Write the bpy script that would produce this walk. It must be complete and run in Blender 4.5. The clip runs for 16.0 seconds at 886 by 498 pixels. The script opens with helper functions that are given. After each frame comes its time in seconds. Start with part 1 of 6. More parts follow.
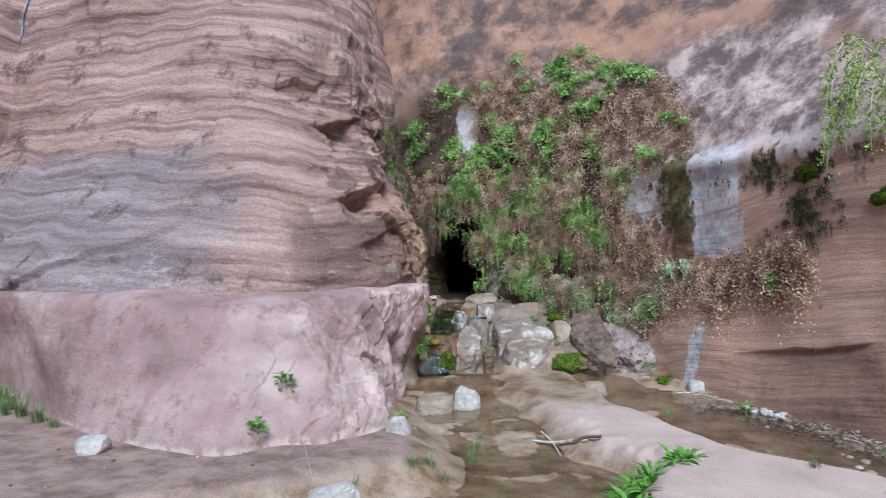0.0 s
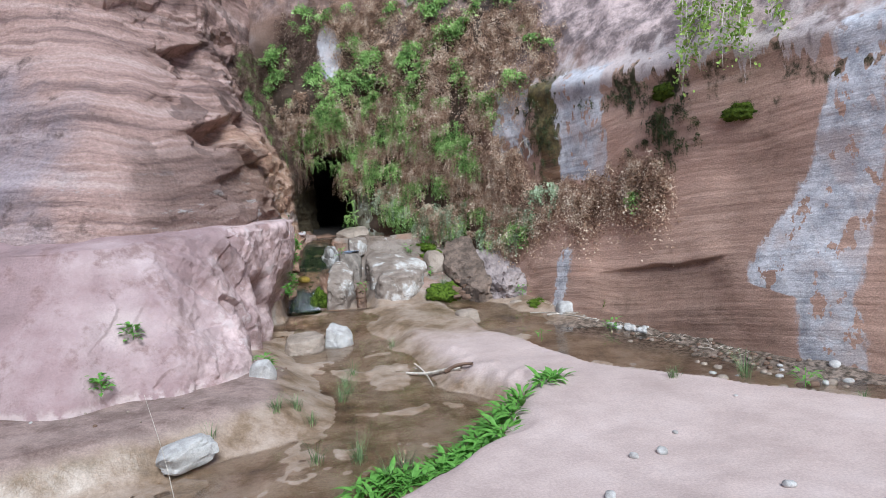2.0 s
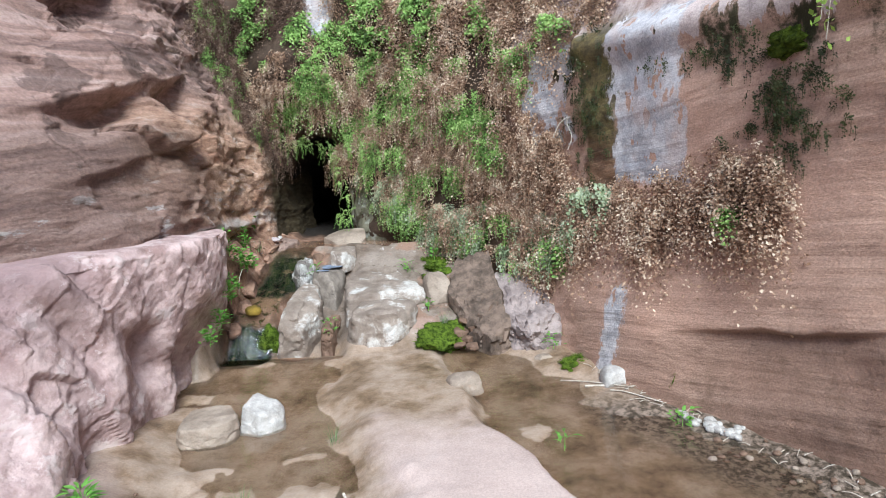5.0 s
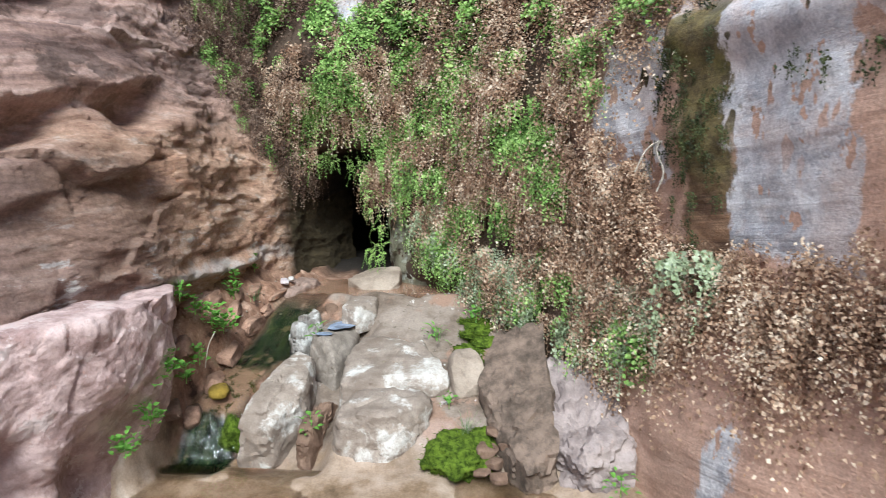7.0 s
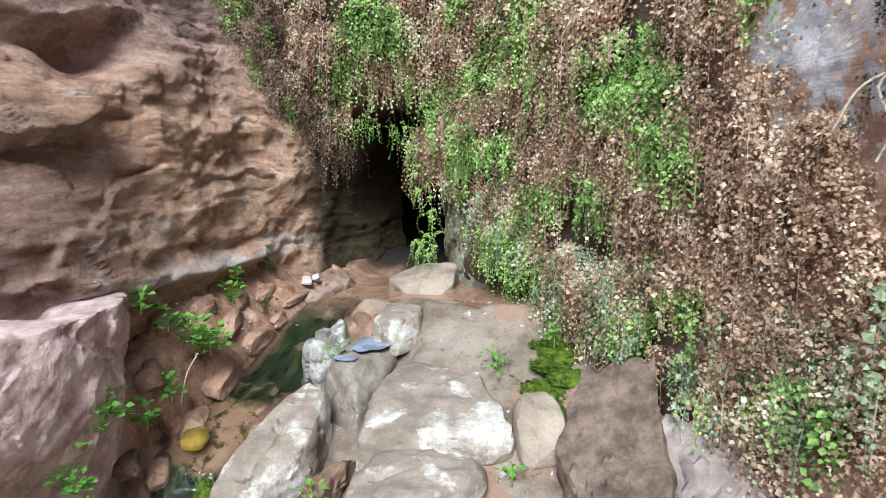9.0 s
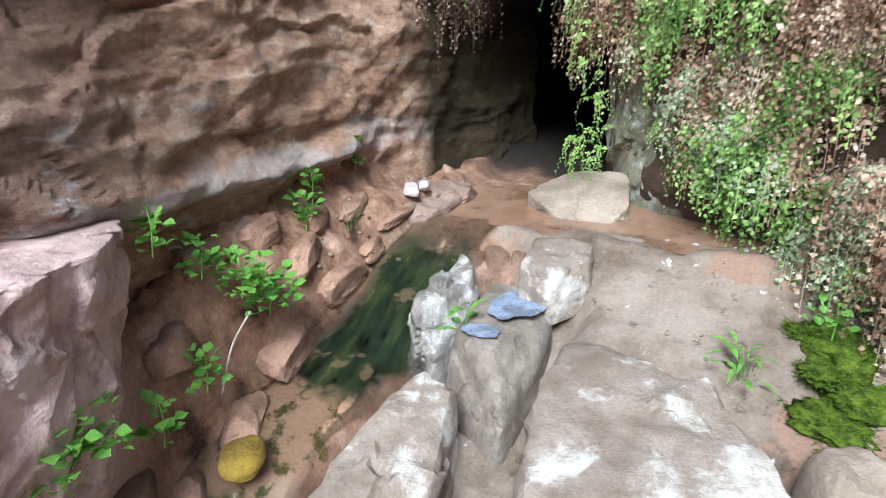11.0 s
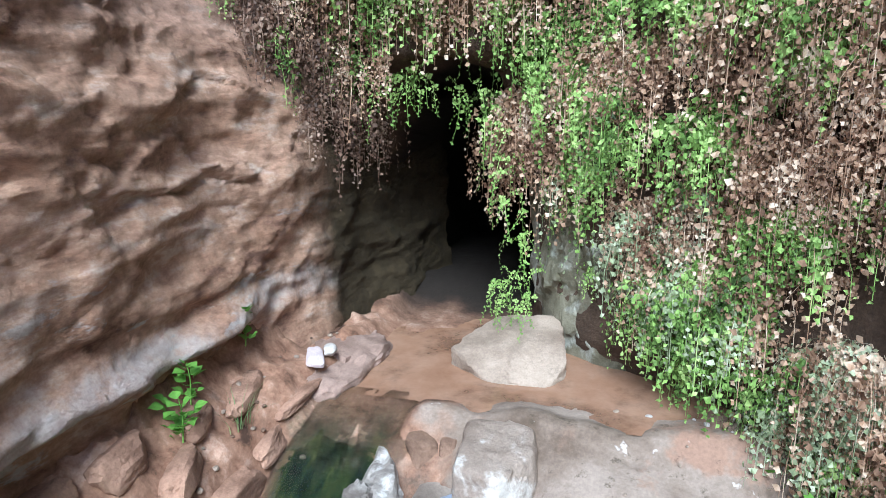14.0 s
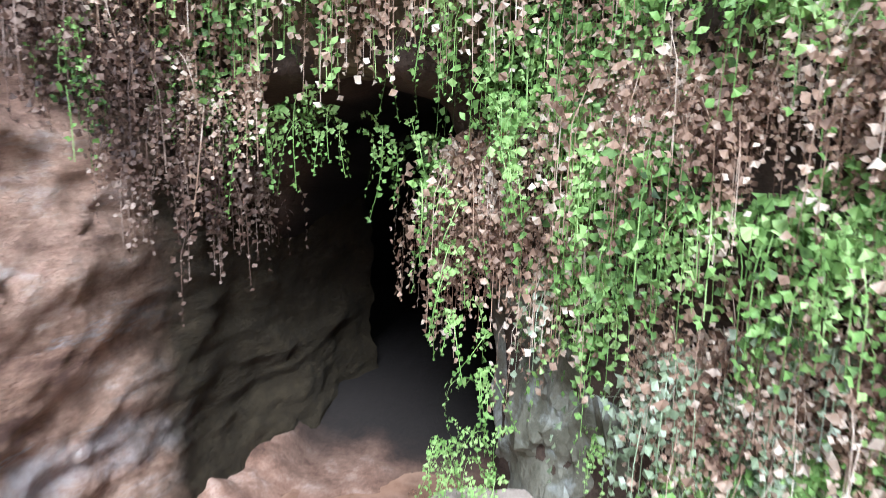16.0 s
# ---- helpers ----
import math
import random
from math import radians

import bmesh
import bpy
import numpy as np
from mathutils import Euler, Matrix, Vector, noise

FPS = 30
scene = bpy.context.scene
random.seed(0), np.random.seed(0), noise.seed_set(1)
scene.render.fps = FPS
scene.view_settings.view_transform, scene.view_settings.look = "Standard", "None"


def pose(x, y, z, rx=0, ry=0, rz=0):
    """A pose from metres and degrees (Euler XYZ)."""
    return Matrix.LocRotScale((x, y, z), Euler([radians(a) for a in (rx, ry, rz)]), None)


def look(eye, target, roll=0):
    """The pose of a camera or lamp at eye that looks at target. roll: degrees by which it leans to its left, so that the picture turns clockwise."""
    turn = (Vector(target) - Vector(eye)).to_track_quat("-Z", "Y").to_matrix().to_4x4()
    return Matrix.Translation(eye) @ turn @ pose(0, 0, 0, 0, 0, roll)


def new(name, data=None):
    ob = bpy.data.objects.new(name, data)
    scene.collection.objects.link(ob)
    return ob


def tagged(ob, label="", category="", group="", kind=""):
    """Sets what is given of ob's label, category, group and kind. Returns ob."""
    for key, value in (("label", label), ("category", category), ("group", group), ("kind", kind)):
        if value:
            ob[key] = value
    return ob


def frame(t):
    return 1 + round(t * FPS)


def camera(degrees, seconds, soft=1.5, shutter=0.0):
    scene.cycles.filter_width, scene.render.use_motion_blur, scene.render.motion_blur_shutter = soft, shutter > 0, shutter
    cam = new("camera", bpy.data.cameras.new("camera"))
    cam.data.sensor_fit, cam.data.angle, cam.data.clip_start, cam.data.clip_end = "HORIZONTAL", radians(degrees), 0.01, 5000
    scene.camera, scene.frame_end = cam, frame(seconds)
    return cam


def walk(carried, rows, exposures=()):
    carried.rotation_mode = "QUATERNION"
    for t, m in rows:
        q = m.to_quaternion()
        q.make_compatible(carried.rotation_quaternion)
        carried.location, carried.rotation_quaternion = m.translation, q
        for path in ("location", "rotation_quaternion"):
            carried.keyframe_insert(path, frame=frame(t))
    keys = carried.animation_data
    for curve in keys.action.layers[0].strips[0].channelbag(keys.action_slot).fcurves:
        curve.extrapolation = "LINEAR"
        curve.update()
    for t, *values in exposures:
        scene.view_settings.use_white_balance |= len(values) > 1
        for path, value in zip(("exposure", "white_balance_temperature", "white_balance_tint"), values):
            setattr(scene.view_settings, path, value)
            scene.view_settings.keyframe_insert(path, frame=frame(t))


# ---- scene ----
cam = camera(64.1, 16.0, soft=0.8, shutter=0.2)
PATH = [
    (0, (0.169, 0.101, 1.417), (0.127, 2.1, 1.452), -0.7),
    (0.5, (0.224, 0.128, 1.401), (0.324, 2.126, 1.397), -1.8),
    (1, (0.258, 0.106, 1.401), (0.416, 2.1, 1.35), -3.3),
    (1.5, (0.315, 0.141, 1.377), (0.541, 2.126, 1.268), -3.7),
    (2, (0.326, 0.363, 1.373), (0.609, 2.336, 1.212), -3.1),
    (2.5, (0.418, 0.614, 1.359), (0.742, 2.577, 1.151), -1.9),
    (3, (0.669, 0.968, 1.421), (1.013, 2.927, 1.215), 0.4),
    (3.5, (0.818, 1.419, 1.454), (1.147, 3.377, 1.218), 0.5),
    (4, (0.971, 1.87, 1.491), (1.27, 3.834, 1.26), -2.0),
    (4.5, (1.215, 2.299, 1.541), (1.352, 4.28, 1.308), -2.2),
    (4.7, (1.284, 2.482, 1.568), (1.371, 4.466, 1.333), -2.3),
    (6.8, (1.946, 4.498, 1.883), (1.744, 6.468, 1.602), -1.9),
    (7, (1.979, 4.629, 1.887), (1.678, 6.59, 1.629), -1.6),
    (7.5, (1.958, 4.985, 1.901), (1.513, 6.92, 1.661), -1.9),
    (8, (1.935, 5.288, 1.893), (1.506, 7.222, 1.623), -2.8),
    (8.1, (1.943, 5.372, 1.876), (1.514, 7.307, 1.605), -2.9),
    (8.2, (1.967, 5.451, 1.855), (1.521, 7.381, 1.582), -3.2),
    (10.3, (1.284, 6.866, 1.764), (0.698, 8.721, 1.299), -0.2),
    (10.5, (1.204, 6.989, 1.754), (0.616, 8.832, 1.246), -0.4),
    (11, (1.02, 7.328, 1.657), (0.346, 9.099, 1.018), 0.2),
    (11.5, (0.899, 7.533, 1.589), (0.199, 9.228, 0.792), 1.0),
    (12, (0.812, 7.669, 1.66), (0.193, 9.344, 0.759), -0.0),
    (12.5, (0.845, 7.732, 1.733), (0.285, 9.44, 0.856), -1.1),
    (13, (0.865, 7.759, 1.866), (0.358, 9.554, 1.144), -0.9),
    (13.5, (0.862, 7.767, 1.93), (0.397, 9.629, 1.368), -0.8),
    (14, (0.837, 7.825, 1.919), (0.396, 9.718, 1.447), -0.8),
    (14.5, (0.811, 7.951, 1.896), (0.372, 9.853, 1.46), -0.8),
    (15, (0.736, 8.158, 1.839), (0.363, 10.078, 1.422), -0.4),
    (15.5, (0.681, 8.439, 1.858), (0.4, 10.379, 1.462), -0.3),
    (16, (0.659, 8.942, 1.936), (0.375, 10.882, 1.541), 0.9),
]
walk(cam, [(t, look(eye, target, roll)) for t, eye, target, roll in PATH], [(0, 0.44, 5850, 6), (4.5, 0.82, 6100, 5), (8, 1.02, 6350, 3), (10.5, 1.2, 6100, 4), (12, 1.22, 6050, 5), (14, 1.26, 5750, 5), (16, 1.38, 5550, 10)])

# ---- light: open shade in a canyon under a bright sky ----
world = bpy.data.worlds.new("sky")
scene.world = world
world.use_nodes = True
wn = world.node_tree
sky = wn.nodes.new("ShaderNodeTexSky")
sky.sky_type, sky.sun_disc = "NISHITA", False
sky.sun_elevation, sky.sun_rotation = radians(45), radians(173)
wn.nodes["Background"].inputs["Strength"].default_value = 0.118
wn.links.new(sky.outputs[0], wn.nodes["Background"].inputs["Color"])
sun = new("sun", bpy.data.lights.new("sun", "SUN"))
sun.data.energy, sun.data.angle, sun.data.color = 3.15, radians(26), (0.95, 1.0, 1.0)
sun.matrix_world = look((2.1, -5.0, 13), (0.5, 8, 0))


# ---- noise and mesh helpers ----
def hash3(ix, iy, iz, seed):
    h = (ix.astype(np.int64) * 374761393 + iy.astype(np.int64) * 668265263 + iz.astype(np.int64) * 2147483647 + seed * 1274126177) & 0xFFFFFFFF
    h = ((h ^ (h >> 13)) * 1274126177) & 0xFFFFFFFF
    h = h ^ (h >> 16)
    return (h & 0xFFFFFF) / float(0xFFFFFF) * 2 - 1


def vnoise(p, seed=0):
    """Smooth value noise, -1 to 1, of points (n, 3)."""
    f = np.floor(p)
    w = p - f
    w = w * w * w * (w * (w * 6 - 15) + 10)
    i = f.astype(np.int64)
    out = np.zeros(len(p))
    for a in (0, 1):
        for b in (0, 1):
            for c in (0, 1):
                k = (w[:, 0] if a else 1 - w[:, 0]) * (w[:, 1] if b else 1 - w[:, 1]) * (w[:, 2] if c else 1 - w[:, 2])
                out += k * hash3(i[:, 0] + a, i[:, 1] + b, i[:, 2] + c, seed)
    return out


def fbm(p, octaves=4, seed=0, gain=0.5):
    out, amp = np.zeros(len(p)), 1.0
    for o in range(octaves):
        out += amp * vnoise(p * 2 ** o + 17.3 * o, seed + o)
        amp *= gain
    return out


def facets(p, seed=0):
    """Broken blocks: each cell is a tilted flat of its own."""
    f = np.floor(p).astype(np.int64)
    best = np.full(len(p), 1e9)
    out = np.zeros(len(p))
    for a in (-1, 0, 1):
        for b in (-1, 0, 1):
            for c in (-1, 0, 1):
                q = f + np.array([a, b, c])
                r = [hash3(q[:, 0], q[:, 1], q[:, 2], seed + k) for k in range(7)]
                d = p - (q + 0.5 + 0.42 * np.stack(r[:3], 1))
                dist = (d * d).sum(1)
                val = 0.55 * (d * np.stack(r[3:6], 1)).sum(1) + 0.45 * r[6]
                near = dist < best
                out = np.where(near, val, out)
                best = np.where(near, dist, best)
    return out


def smooth(a, b, x):
    t = np.clip((x - a) / (b - a), 0, 1)
    return t * t * (3 - 2 * t)


def catmull(pts, n):
    """n points along a smooth curve through pts, evenly by index."""
    pts = np.asarray(pts, float)
    t = np.linspace(0, len(pts) - 1, n)
    i = np.clip(np.floor(t).astype(int), 0, len(pts) - 2)
    w = (t - i)[:, None]
    ext = np.vstack([2 * pts[0] - pts[1], pts, 2 * pts[-1] - pts[-2]])
    a, b, c, d = ext[i], ext[i + 1], ext[i + 2], ext[i + 3]
    return 0.5 * (2 * b + (c - a) * w + (2 * a - 5 * b + 4 * c - d) * w ** 2 + (3 * b - a - 3 * c + d) * w ** 3)


def grid_mesh(name, P, mat=None):
    """A mesh from a grid of points (rows, columns, 3)."""
    nv, nu = P.shape[:2]
    idx = np.arange(nv * nu).reshape(nv, nu)
    q = np.stack([idx[:-1, :-1], idx[:-1, 1:], idx[1:, 1:], idx[1:, :-1]], -1).reshape(-1, 4)
    return poly_mesh(name, P.reshape(-1, 3), q, mat)


def poly_mesh(name, verts, faces, mat=None, shade=True):
    """A mesh from an array of vertices and an array of equal-sided faces."""
    me = bpy.data.meshes.new(name)
    verts, faces = np.ascontiguousarray(verts, np.float32), np.ascontiguousarray(faces, np.int32)
    k = faces.shape[1]
    me.vertices.add(len(verts))
    me.vertices.foreach_set("co", verts.ravel())
    me.loops.add(faces.size)
    me.loops.foreach_set("vertex_index", faces.ravel())
    me.polygons.add(len(faces))
    me.polygons.foreach_set("loop_start", np.arange(0, faces.size, k, dtype=np.int32))
    me.polygons.foreach_set("loop_total", np.full(len(faces), k, np.int32))
    me.polygons.foreach_set("use_smooth", np.full(len(faces), shade))
    me.update(calc_edges=True)
    me.validate()
    if mat:
        me.materials.append(mat)
    return me


def grid_normals(P):
    du = np.gradient(P, axis=1)
    dv = np.gradient(P, axis=0)
    n = np.cross(du, dv)
    return n / (np.linalg.norm(n, axis=2, keepdims=True) + 1e-9)


def loft(sections, nu, zs):
    """A grid of points through plan curves at given heights. sections: rows of (z, plan points)."""
    hs = np.array([z for z, _ in sections])
    rings = np.array([catmull(p, nu) for _, p in sections])
    P = np.zeros((len(zs), nu, 3))
    k = np.interp(zs, hs, np.arange(len(hs)))
    i = np.clip(np.floor(k).astype(int), 0, len(hs) - 2)
    w = (k - i)[:, None, None]
    ext = np.concatenate([rings[:1] * 2 - rings[1:2], rings, 2 * rings[-1:] - rings[-2:-1]])
    a, b, c, d = ext[i], ext[i + 1], ext[i + 2], ext[i + 3]
    P[:, :, :2] = 0.5 * (2 * b + (c - a) * w + (2 * a - 5 * b + 4 * c - d) * w ** 2 + (3 * b - a - 3 * c + d) * w ** 3)
    P[:, :, 2] = np.asarray(zs)[:, None]
    return P


# ---- material helpers ----
class Nodes:
    """Short words for building a node tree."""

    def __init__(self, name):
        self.mat = bpy.data.materials.new(name)
        self.mat.use_nodes = True
        self.t = self.mat.node_tree
        self.b = self.t.nodes["Principled BSDF"]
        self.co = self.t.nodes.new("ShaderNodeTexCoord").outputs["Object"]

    def put(self, socket, value):
        if isinstance(value, bpy.types.NodeSocket):
            self.t.links.new(value, socket)
        elif value is not None:
            if isinstance(value, tuple) and len(value) == 3 and socket.type == "RGBA":
                value = (*value, 1)
            socket.default_value = value

    def node(self, kind, **ins):
        n = self.t.nodes.new(kind)
        for k, v in ins.items():
            self.put(n.inputs[k.replace("_", " ")], v)
        return n

    def scaled(self, sx, sy, sz, src=None, rot=(0, 0, 0)):
        n = self.t.nodes.new("ShaderNodeMapping")
        self.put(n.inputs["Vector"], src or self.co)
        n.inputs["Scale"].default_value = (sx, sy, sz)
        n.inputs["Rotation"].default_value = rot
        return n.outputs[0]

    def noise(self, scale, detail=6, rough=0.55, vec=None, distort=0.0):
        n = self.node("ShaderNodeTexNoise", Scale=scale, Detail=detail, Roughness=rough, Distortion=distort)
        self.put(n.inputs["Vector"], vec or self.co)
        return n.outputs["Fac"]

    def math(self, op, a, b=0.0, clamp=False):
        n = self.t.nodes.new("ShaderNodeMath")
        n.operation, n.use_clamp = op, clamp
        self.put(n.inputs[0], a)
        self.put(n.inputs[1], b)
        return n.outputs[0]

    def ramp(self, value, lo, hi, out0=0.0, out1=1.0):
        n = self.t.nodes.new("ShaderNodeMapRange")
        n.interpolation_type = "SMOOTHSTEP"
        for k, v in zip(("Value", "From Min", "From Max", "To Min", "To Max"), (value, lo, hi, out0, out1)):
            self.put(n.inputs[k], v)
        return n.outputs[0]

    def mix(self, fac, a, b, blend="MIX"):
        n = self.t.nodes.new("ShaderNodeMix")
        n.data_type, n.blend_type = "RGBA", blend
        self.put(n.inputs[0], fac)
        self.put(n.inputs[6], a)
        self.put(n.inputs[7], b)
        return n.outputs[2]

    def colors(self, fac, stops):
        n = self.t.nodes.new("ShaderNodeValToRGB")
        self.put(n.inputs[0], fac)
        e = n.color_ramp.elements
        while len(e) < len(stops):
            e.new(0.5)
        for el, (p, c) in zip(e, stops):
            el.position, el.color = p, (*c, 1)
        return n.outputs[0]

    def axes(self):
        n = self.t.nodes.new("ShaderNodeSeparateXYZ")
        self.put(n.inputs[0], self.co)
        return n.outputs[0], n.outputs[1], n.outputs[2]

    def band(self, value, centre, half, soft):
        """1 where value is within half of centre, falling off over soft."""
        d = self.math("ABSOLUTE", self.math("SUBTRACT", value, centre))
        return self.ramp(d, self.math("ADD", half, soft) if isinstance(half, bpy.types.NodeSocket) else half + soft, half, 0.0, 1.0)

    def bump(self, height, strength, dist, before=None):
        n = self.node("ShaderNodeBump", Strength=strength, Distance=dist, Height=height)
        if before:
            self.put(n.inputs["Normal"], before)
        return n.outputs[0]

    def done(self, color, rough=0.9, normal=None, spec=0.3):
        self.put(self.b.inputs["Base Color"], color)
        self.put(self.b.inputs["Roughness"], rough)
        self.put(self.b.inputs["Specular IOR Level"], spec)
        if normal:
            self.put(self.b.inputs["Normal"], normal)
        return self.mat


def layered_rock():
    n = Nodes("layered_sandstone")
    warp = n.noise(0.7, 4)
    x, y, z = n.axes()
    lift = n.math("ADD", n.math("ADD", z, n.math("MULTIPLY", warp, 0.5)), n.math("MULTIPLY", x, 0.06))
    vec = n.t.nodes.new("ShaderNodeCombineXYZ")
    n.put(vec.inputs[0], n.math("MULTIPLY", x, 0.25))
    n.put(vec.inputs[1], n.math("MULTIPLY", y, 0.25))
    n.put(vec.inputs[2], n.math("MULTIPLY", lift, 7.0))
    layers = n.noise(1.5, 8, 0.60, vec.outputs[0])
    wide = n.noise(0.45, 5, 0.6, vec.outputs[0])
    layers = n.math("ADD", n.math("MULTIPLY", layers, 0.72), n.math("MULTIPLY", wide, 0.28))
    c = n.colors(layers, [(0.34, (0.14, 0.086, 0.078)), (0.43, (0.30, 0.195, 0.175)), (0.51, (0.46, 0.30, 0.26)), (0.64, (0.60, 0.44, 0.405))])
    # weathered violet-grey skin
    skin = n.math("ADD", n.math("MULTIPLY", x, -0.35), n.math("MULTIPLY", n.noise(0.8, 6, 0.65), 1.4))
    c = n.mix(n.math("MULTIPLY", n.ramp(skin, 1.28, 1.74), n.ramp(z, 2.9, 2.5)), c, n.mix(n.ramp(layers, 0.3, 0.7), (0.19, 0.150, 0.165), (0.47, 0.385, 0.41)))
    spots = n.noise(1.5, 8, 0.72)
    c = n.mix(n.ramp(spots, 0.54, 0.66, 0, 0.8), c, (0.085, 0.055, 0.05))
    varnish = n.math("MULTIPLY", n.ramp(n.noise(1.9, 7, 0.6, n.scaled(1, 1, 1.5)), 0.53, 0.57, 0, 0.6), n.math("MULTIPLY", n.ramp(x, -1.7, -1.1), n.math("MULTIPLY", n.ramp(z, 1.4, 1.7), n.math("MAXIMUM", n.ramp(y, 8.8, 8.3), n.ramp(z, 2.0, 2.3)))))
    c = n.mix(varnish, c, n.mix(n.noise(12, 6, 0.7), (0.065, 0.043, 0.040), (0.17, 0.115, 0.105)))
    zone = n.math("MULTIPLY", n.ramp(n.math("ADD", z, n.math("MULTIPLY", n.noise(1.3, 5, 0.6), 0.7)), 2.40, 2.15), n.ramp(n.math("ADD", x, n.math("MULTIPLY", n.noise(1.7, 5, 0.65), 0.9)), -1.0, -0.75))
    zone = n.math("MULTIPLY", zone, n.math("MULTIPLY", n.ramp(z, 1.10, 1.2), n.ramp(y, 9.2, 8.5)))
    rust = n.ramp(n.math("ADD", y, n.noise(1.5, 4)), 8.1, 9.0, 0, 0.85)
    c = n.mix(n.math("MULTIPLY", n.math("MULTIPLY", rust, n.ramp(x, -1.9, -1.0)), n.ramp(z, 2.5, 1.9)), c, n.colors(n.noise(7, 8, 0.7, n.scaled(0.5, 0.5, 1.6)), [(0.34, (0.19, 0.098, 0.066)), (0.44, (0.45, 0.262, 0.175)), (0.54, (0.60, 0.385, 0.275)), (0.66, (0.74, 0.60, 0.52))]))
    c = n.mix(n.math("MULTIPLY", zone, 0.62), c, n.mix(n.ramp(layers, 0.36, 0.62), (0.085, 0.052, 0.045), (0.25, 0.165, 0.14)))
    # darker brown higher up, towards the cave
    upper_dark = n.math("MULTIPLY", n.ramp(n.math("ADD", z, n.math("MULTIPLY", n.noise(2.2, 6, 0.68), 0.9)), 2.12, 2.38), n.math("MULTIPLY", n.ramp(y, 9.0, 9.5), n.ramp(z, 3.6, 2.8)))
    c = n.mix(n.math("MULTIPLY", upper_dark, 0.15), c, n.mix(n.ramp(n.noise(9, 7, 0.7), 0.35, 0.65), (0.09, 0.056, 0.042), (0.34, 0.225, 0.175)))
    rim = n.band(n.math("ADD", z, n.math("MULTIPLY", n.math("SUBTRACT", n.noise(2.5, 6, 0.65), 0.5), 0.25)), 1.13, 0.025, 0.05)
    rim = n.math("MULTIPLY", rim, n.math("MULTIPLY", n.ramp(y, 8.0, 8.4), n.ramp(n.noise(6, 6, 0.7), 0.35, 0.55, 0.25, 0.9)))
    c = n.mix(rim, c, (0.62, 0.54, 0.52))
    crust = n.ramp(n.noise(3.1, 8, 0.72, n.scaled(0.6, 0.6, 2.0)), 0.575, 0.64, 0, 0.85)
    c = n.mix(n.math("MULTIPLY", crust, n.ramp(z, 1.8, 1.2)), c, (0.56, 0.53, 0.53))
    # mossy brown rock at the cave's edge, with the cave's shade painted over
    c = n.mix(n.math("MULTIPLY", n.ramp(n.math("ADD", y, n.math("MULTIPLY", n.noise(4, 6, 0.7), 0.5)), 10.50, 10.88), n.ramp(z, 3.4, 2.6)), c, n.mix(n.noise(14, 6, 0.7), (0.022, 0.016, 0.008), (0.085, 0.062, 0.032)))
    fine = n.noise(34, 7, 0.72)
    c = n.mix(0.28, c, n.mix(n.ramp(fine, 0.3, 0.7), (0.12, 0.09, 0.08), (0.85, 0.8, 0.78)), "OVERLAY")
    nm = n.bump(layers, 0.35, 0.025)
    nm = n.bump(n.noise(7, 9, 0.72, n.scaled(0.7, 0.7, 2.0)), 0.75, 0.05, nm)
    nm = n.bump(n.noise(30, 8, 0.72, n.scaled(0.8, 0.8, 1.3)), 0.9, 0.035, nm)
    return n.done(c, 0.9, nm)


def pale_rock():
    n = Nodes("pale_pink_sandstone")
    big = n.noise(1.1, 6, 0.6)
    c = n.colors(big, [(0.3, (0.20, 0.148, 0.150)), (0.5, (0.35, 0.258, 0.263)), (0.68, (0.53, 0.445, 0.447))])
    v = n.noise(5, 6, 0.7)
    c = n.mix(n.ramp(v, 0.50, 0.68, 0, 0.65), c, (0.20, 0.125, 0.115))
    x, y, z = n.axes()
    # right end lightened in the colour, for bounced light it lacks
    c = n.mix(n.math("MULTIPLY", n.ramp(n.math("ADD", x, n.noise(2.5, 5)), -0.5, 0.1), 0.85), c, n.mix(n.ramp(n.noise(6, 7, 0.7), 0.32, 0.66), (0.32, 0.225, 0.215), (0.70, 0.58, 0.575)))
    salt = n.ramp(n.math("ADD", z, n.math("MULTIPLY", n.noise(5, 5), 0.2)), 0.22, 0.16, 0, 0.6)
    crust = n.math("MULTIPLY", n.ramp(n.noise(4.5, 8, 0.72), 0.56, 0.60, 0, 0.75), n.ramp(x, -1.0, -0.5))
    c = n.mix(crust, c, (0.60, 0.54, 0.54))
    c = n.mix(n.math("MULTIPLY", salt, n.ramp(n.noise(9, 5), 0.45, 0.55)), c, (0.62, 0.55, 0.53))
    fine = n.noise(70, 4)
    c = n.mix(0.3, c, n.mix(fine, (0.25, 0.15, 0.14), (0.7, 0.5, 0.46)), "OVERLAY")
    nm = n.bump(n.noise(9, 9, 0.7), 0.6, 0.04)
    nm = n.bump(n.noise(45, 6, 0.68), 0.6, 0.014, nm)
    return n.done(c, 0.92, nm)


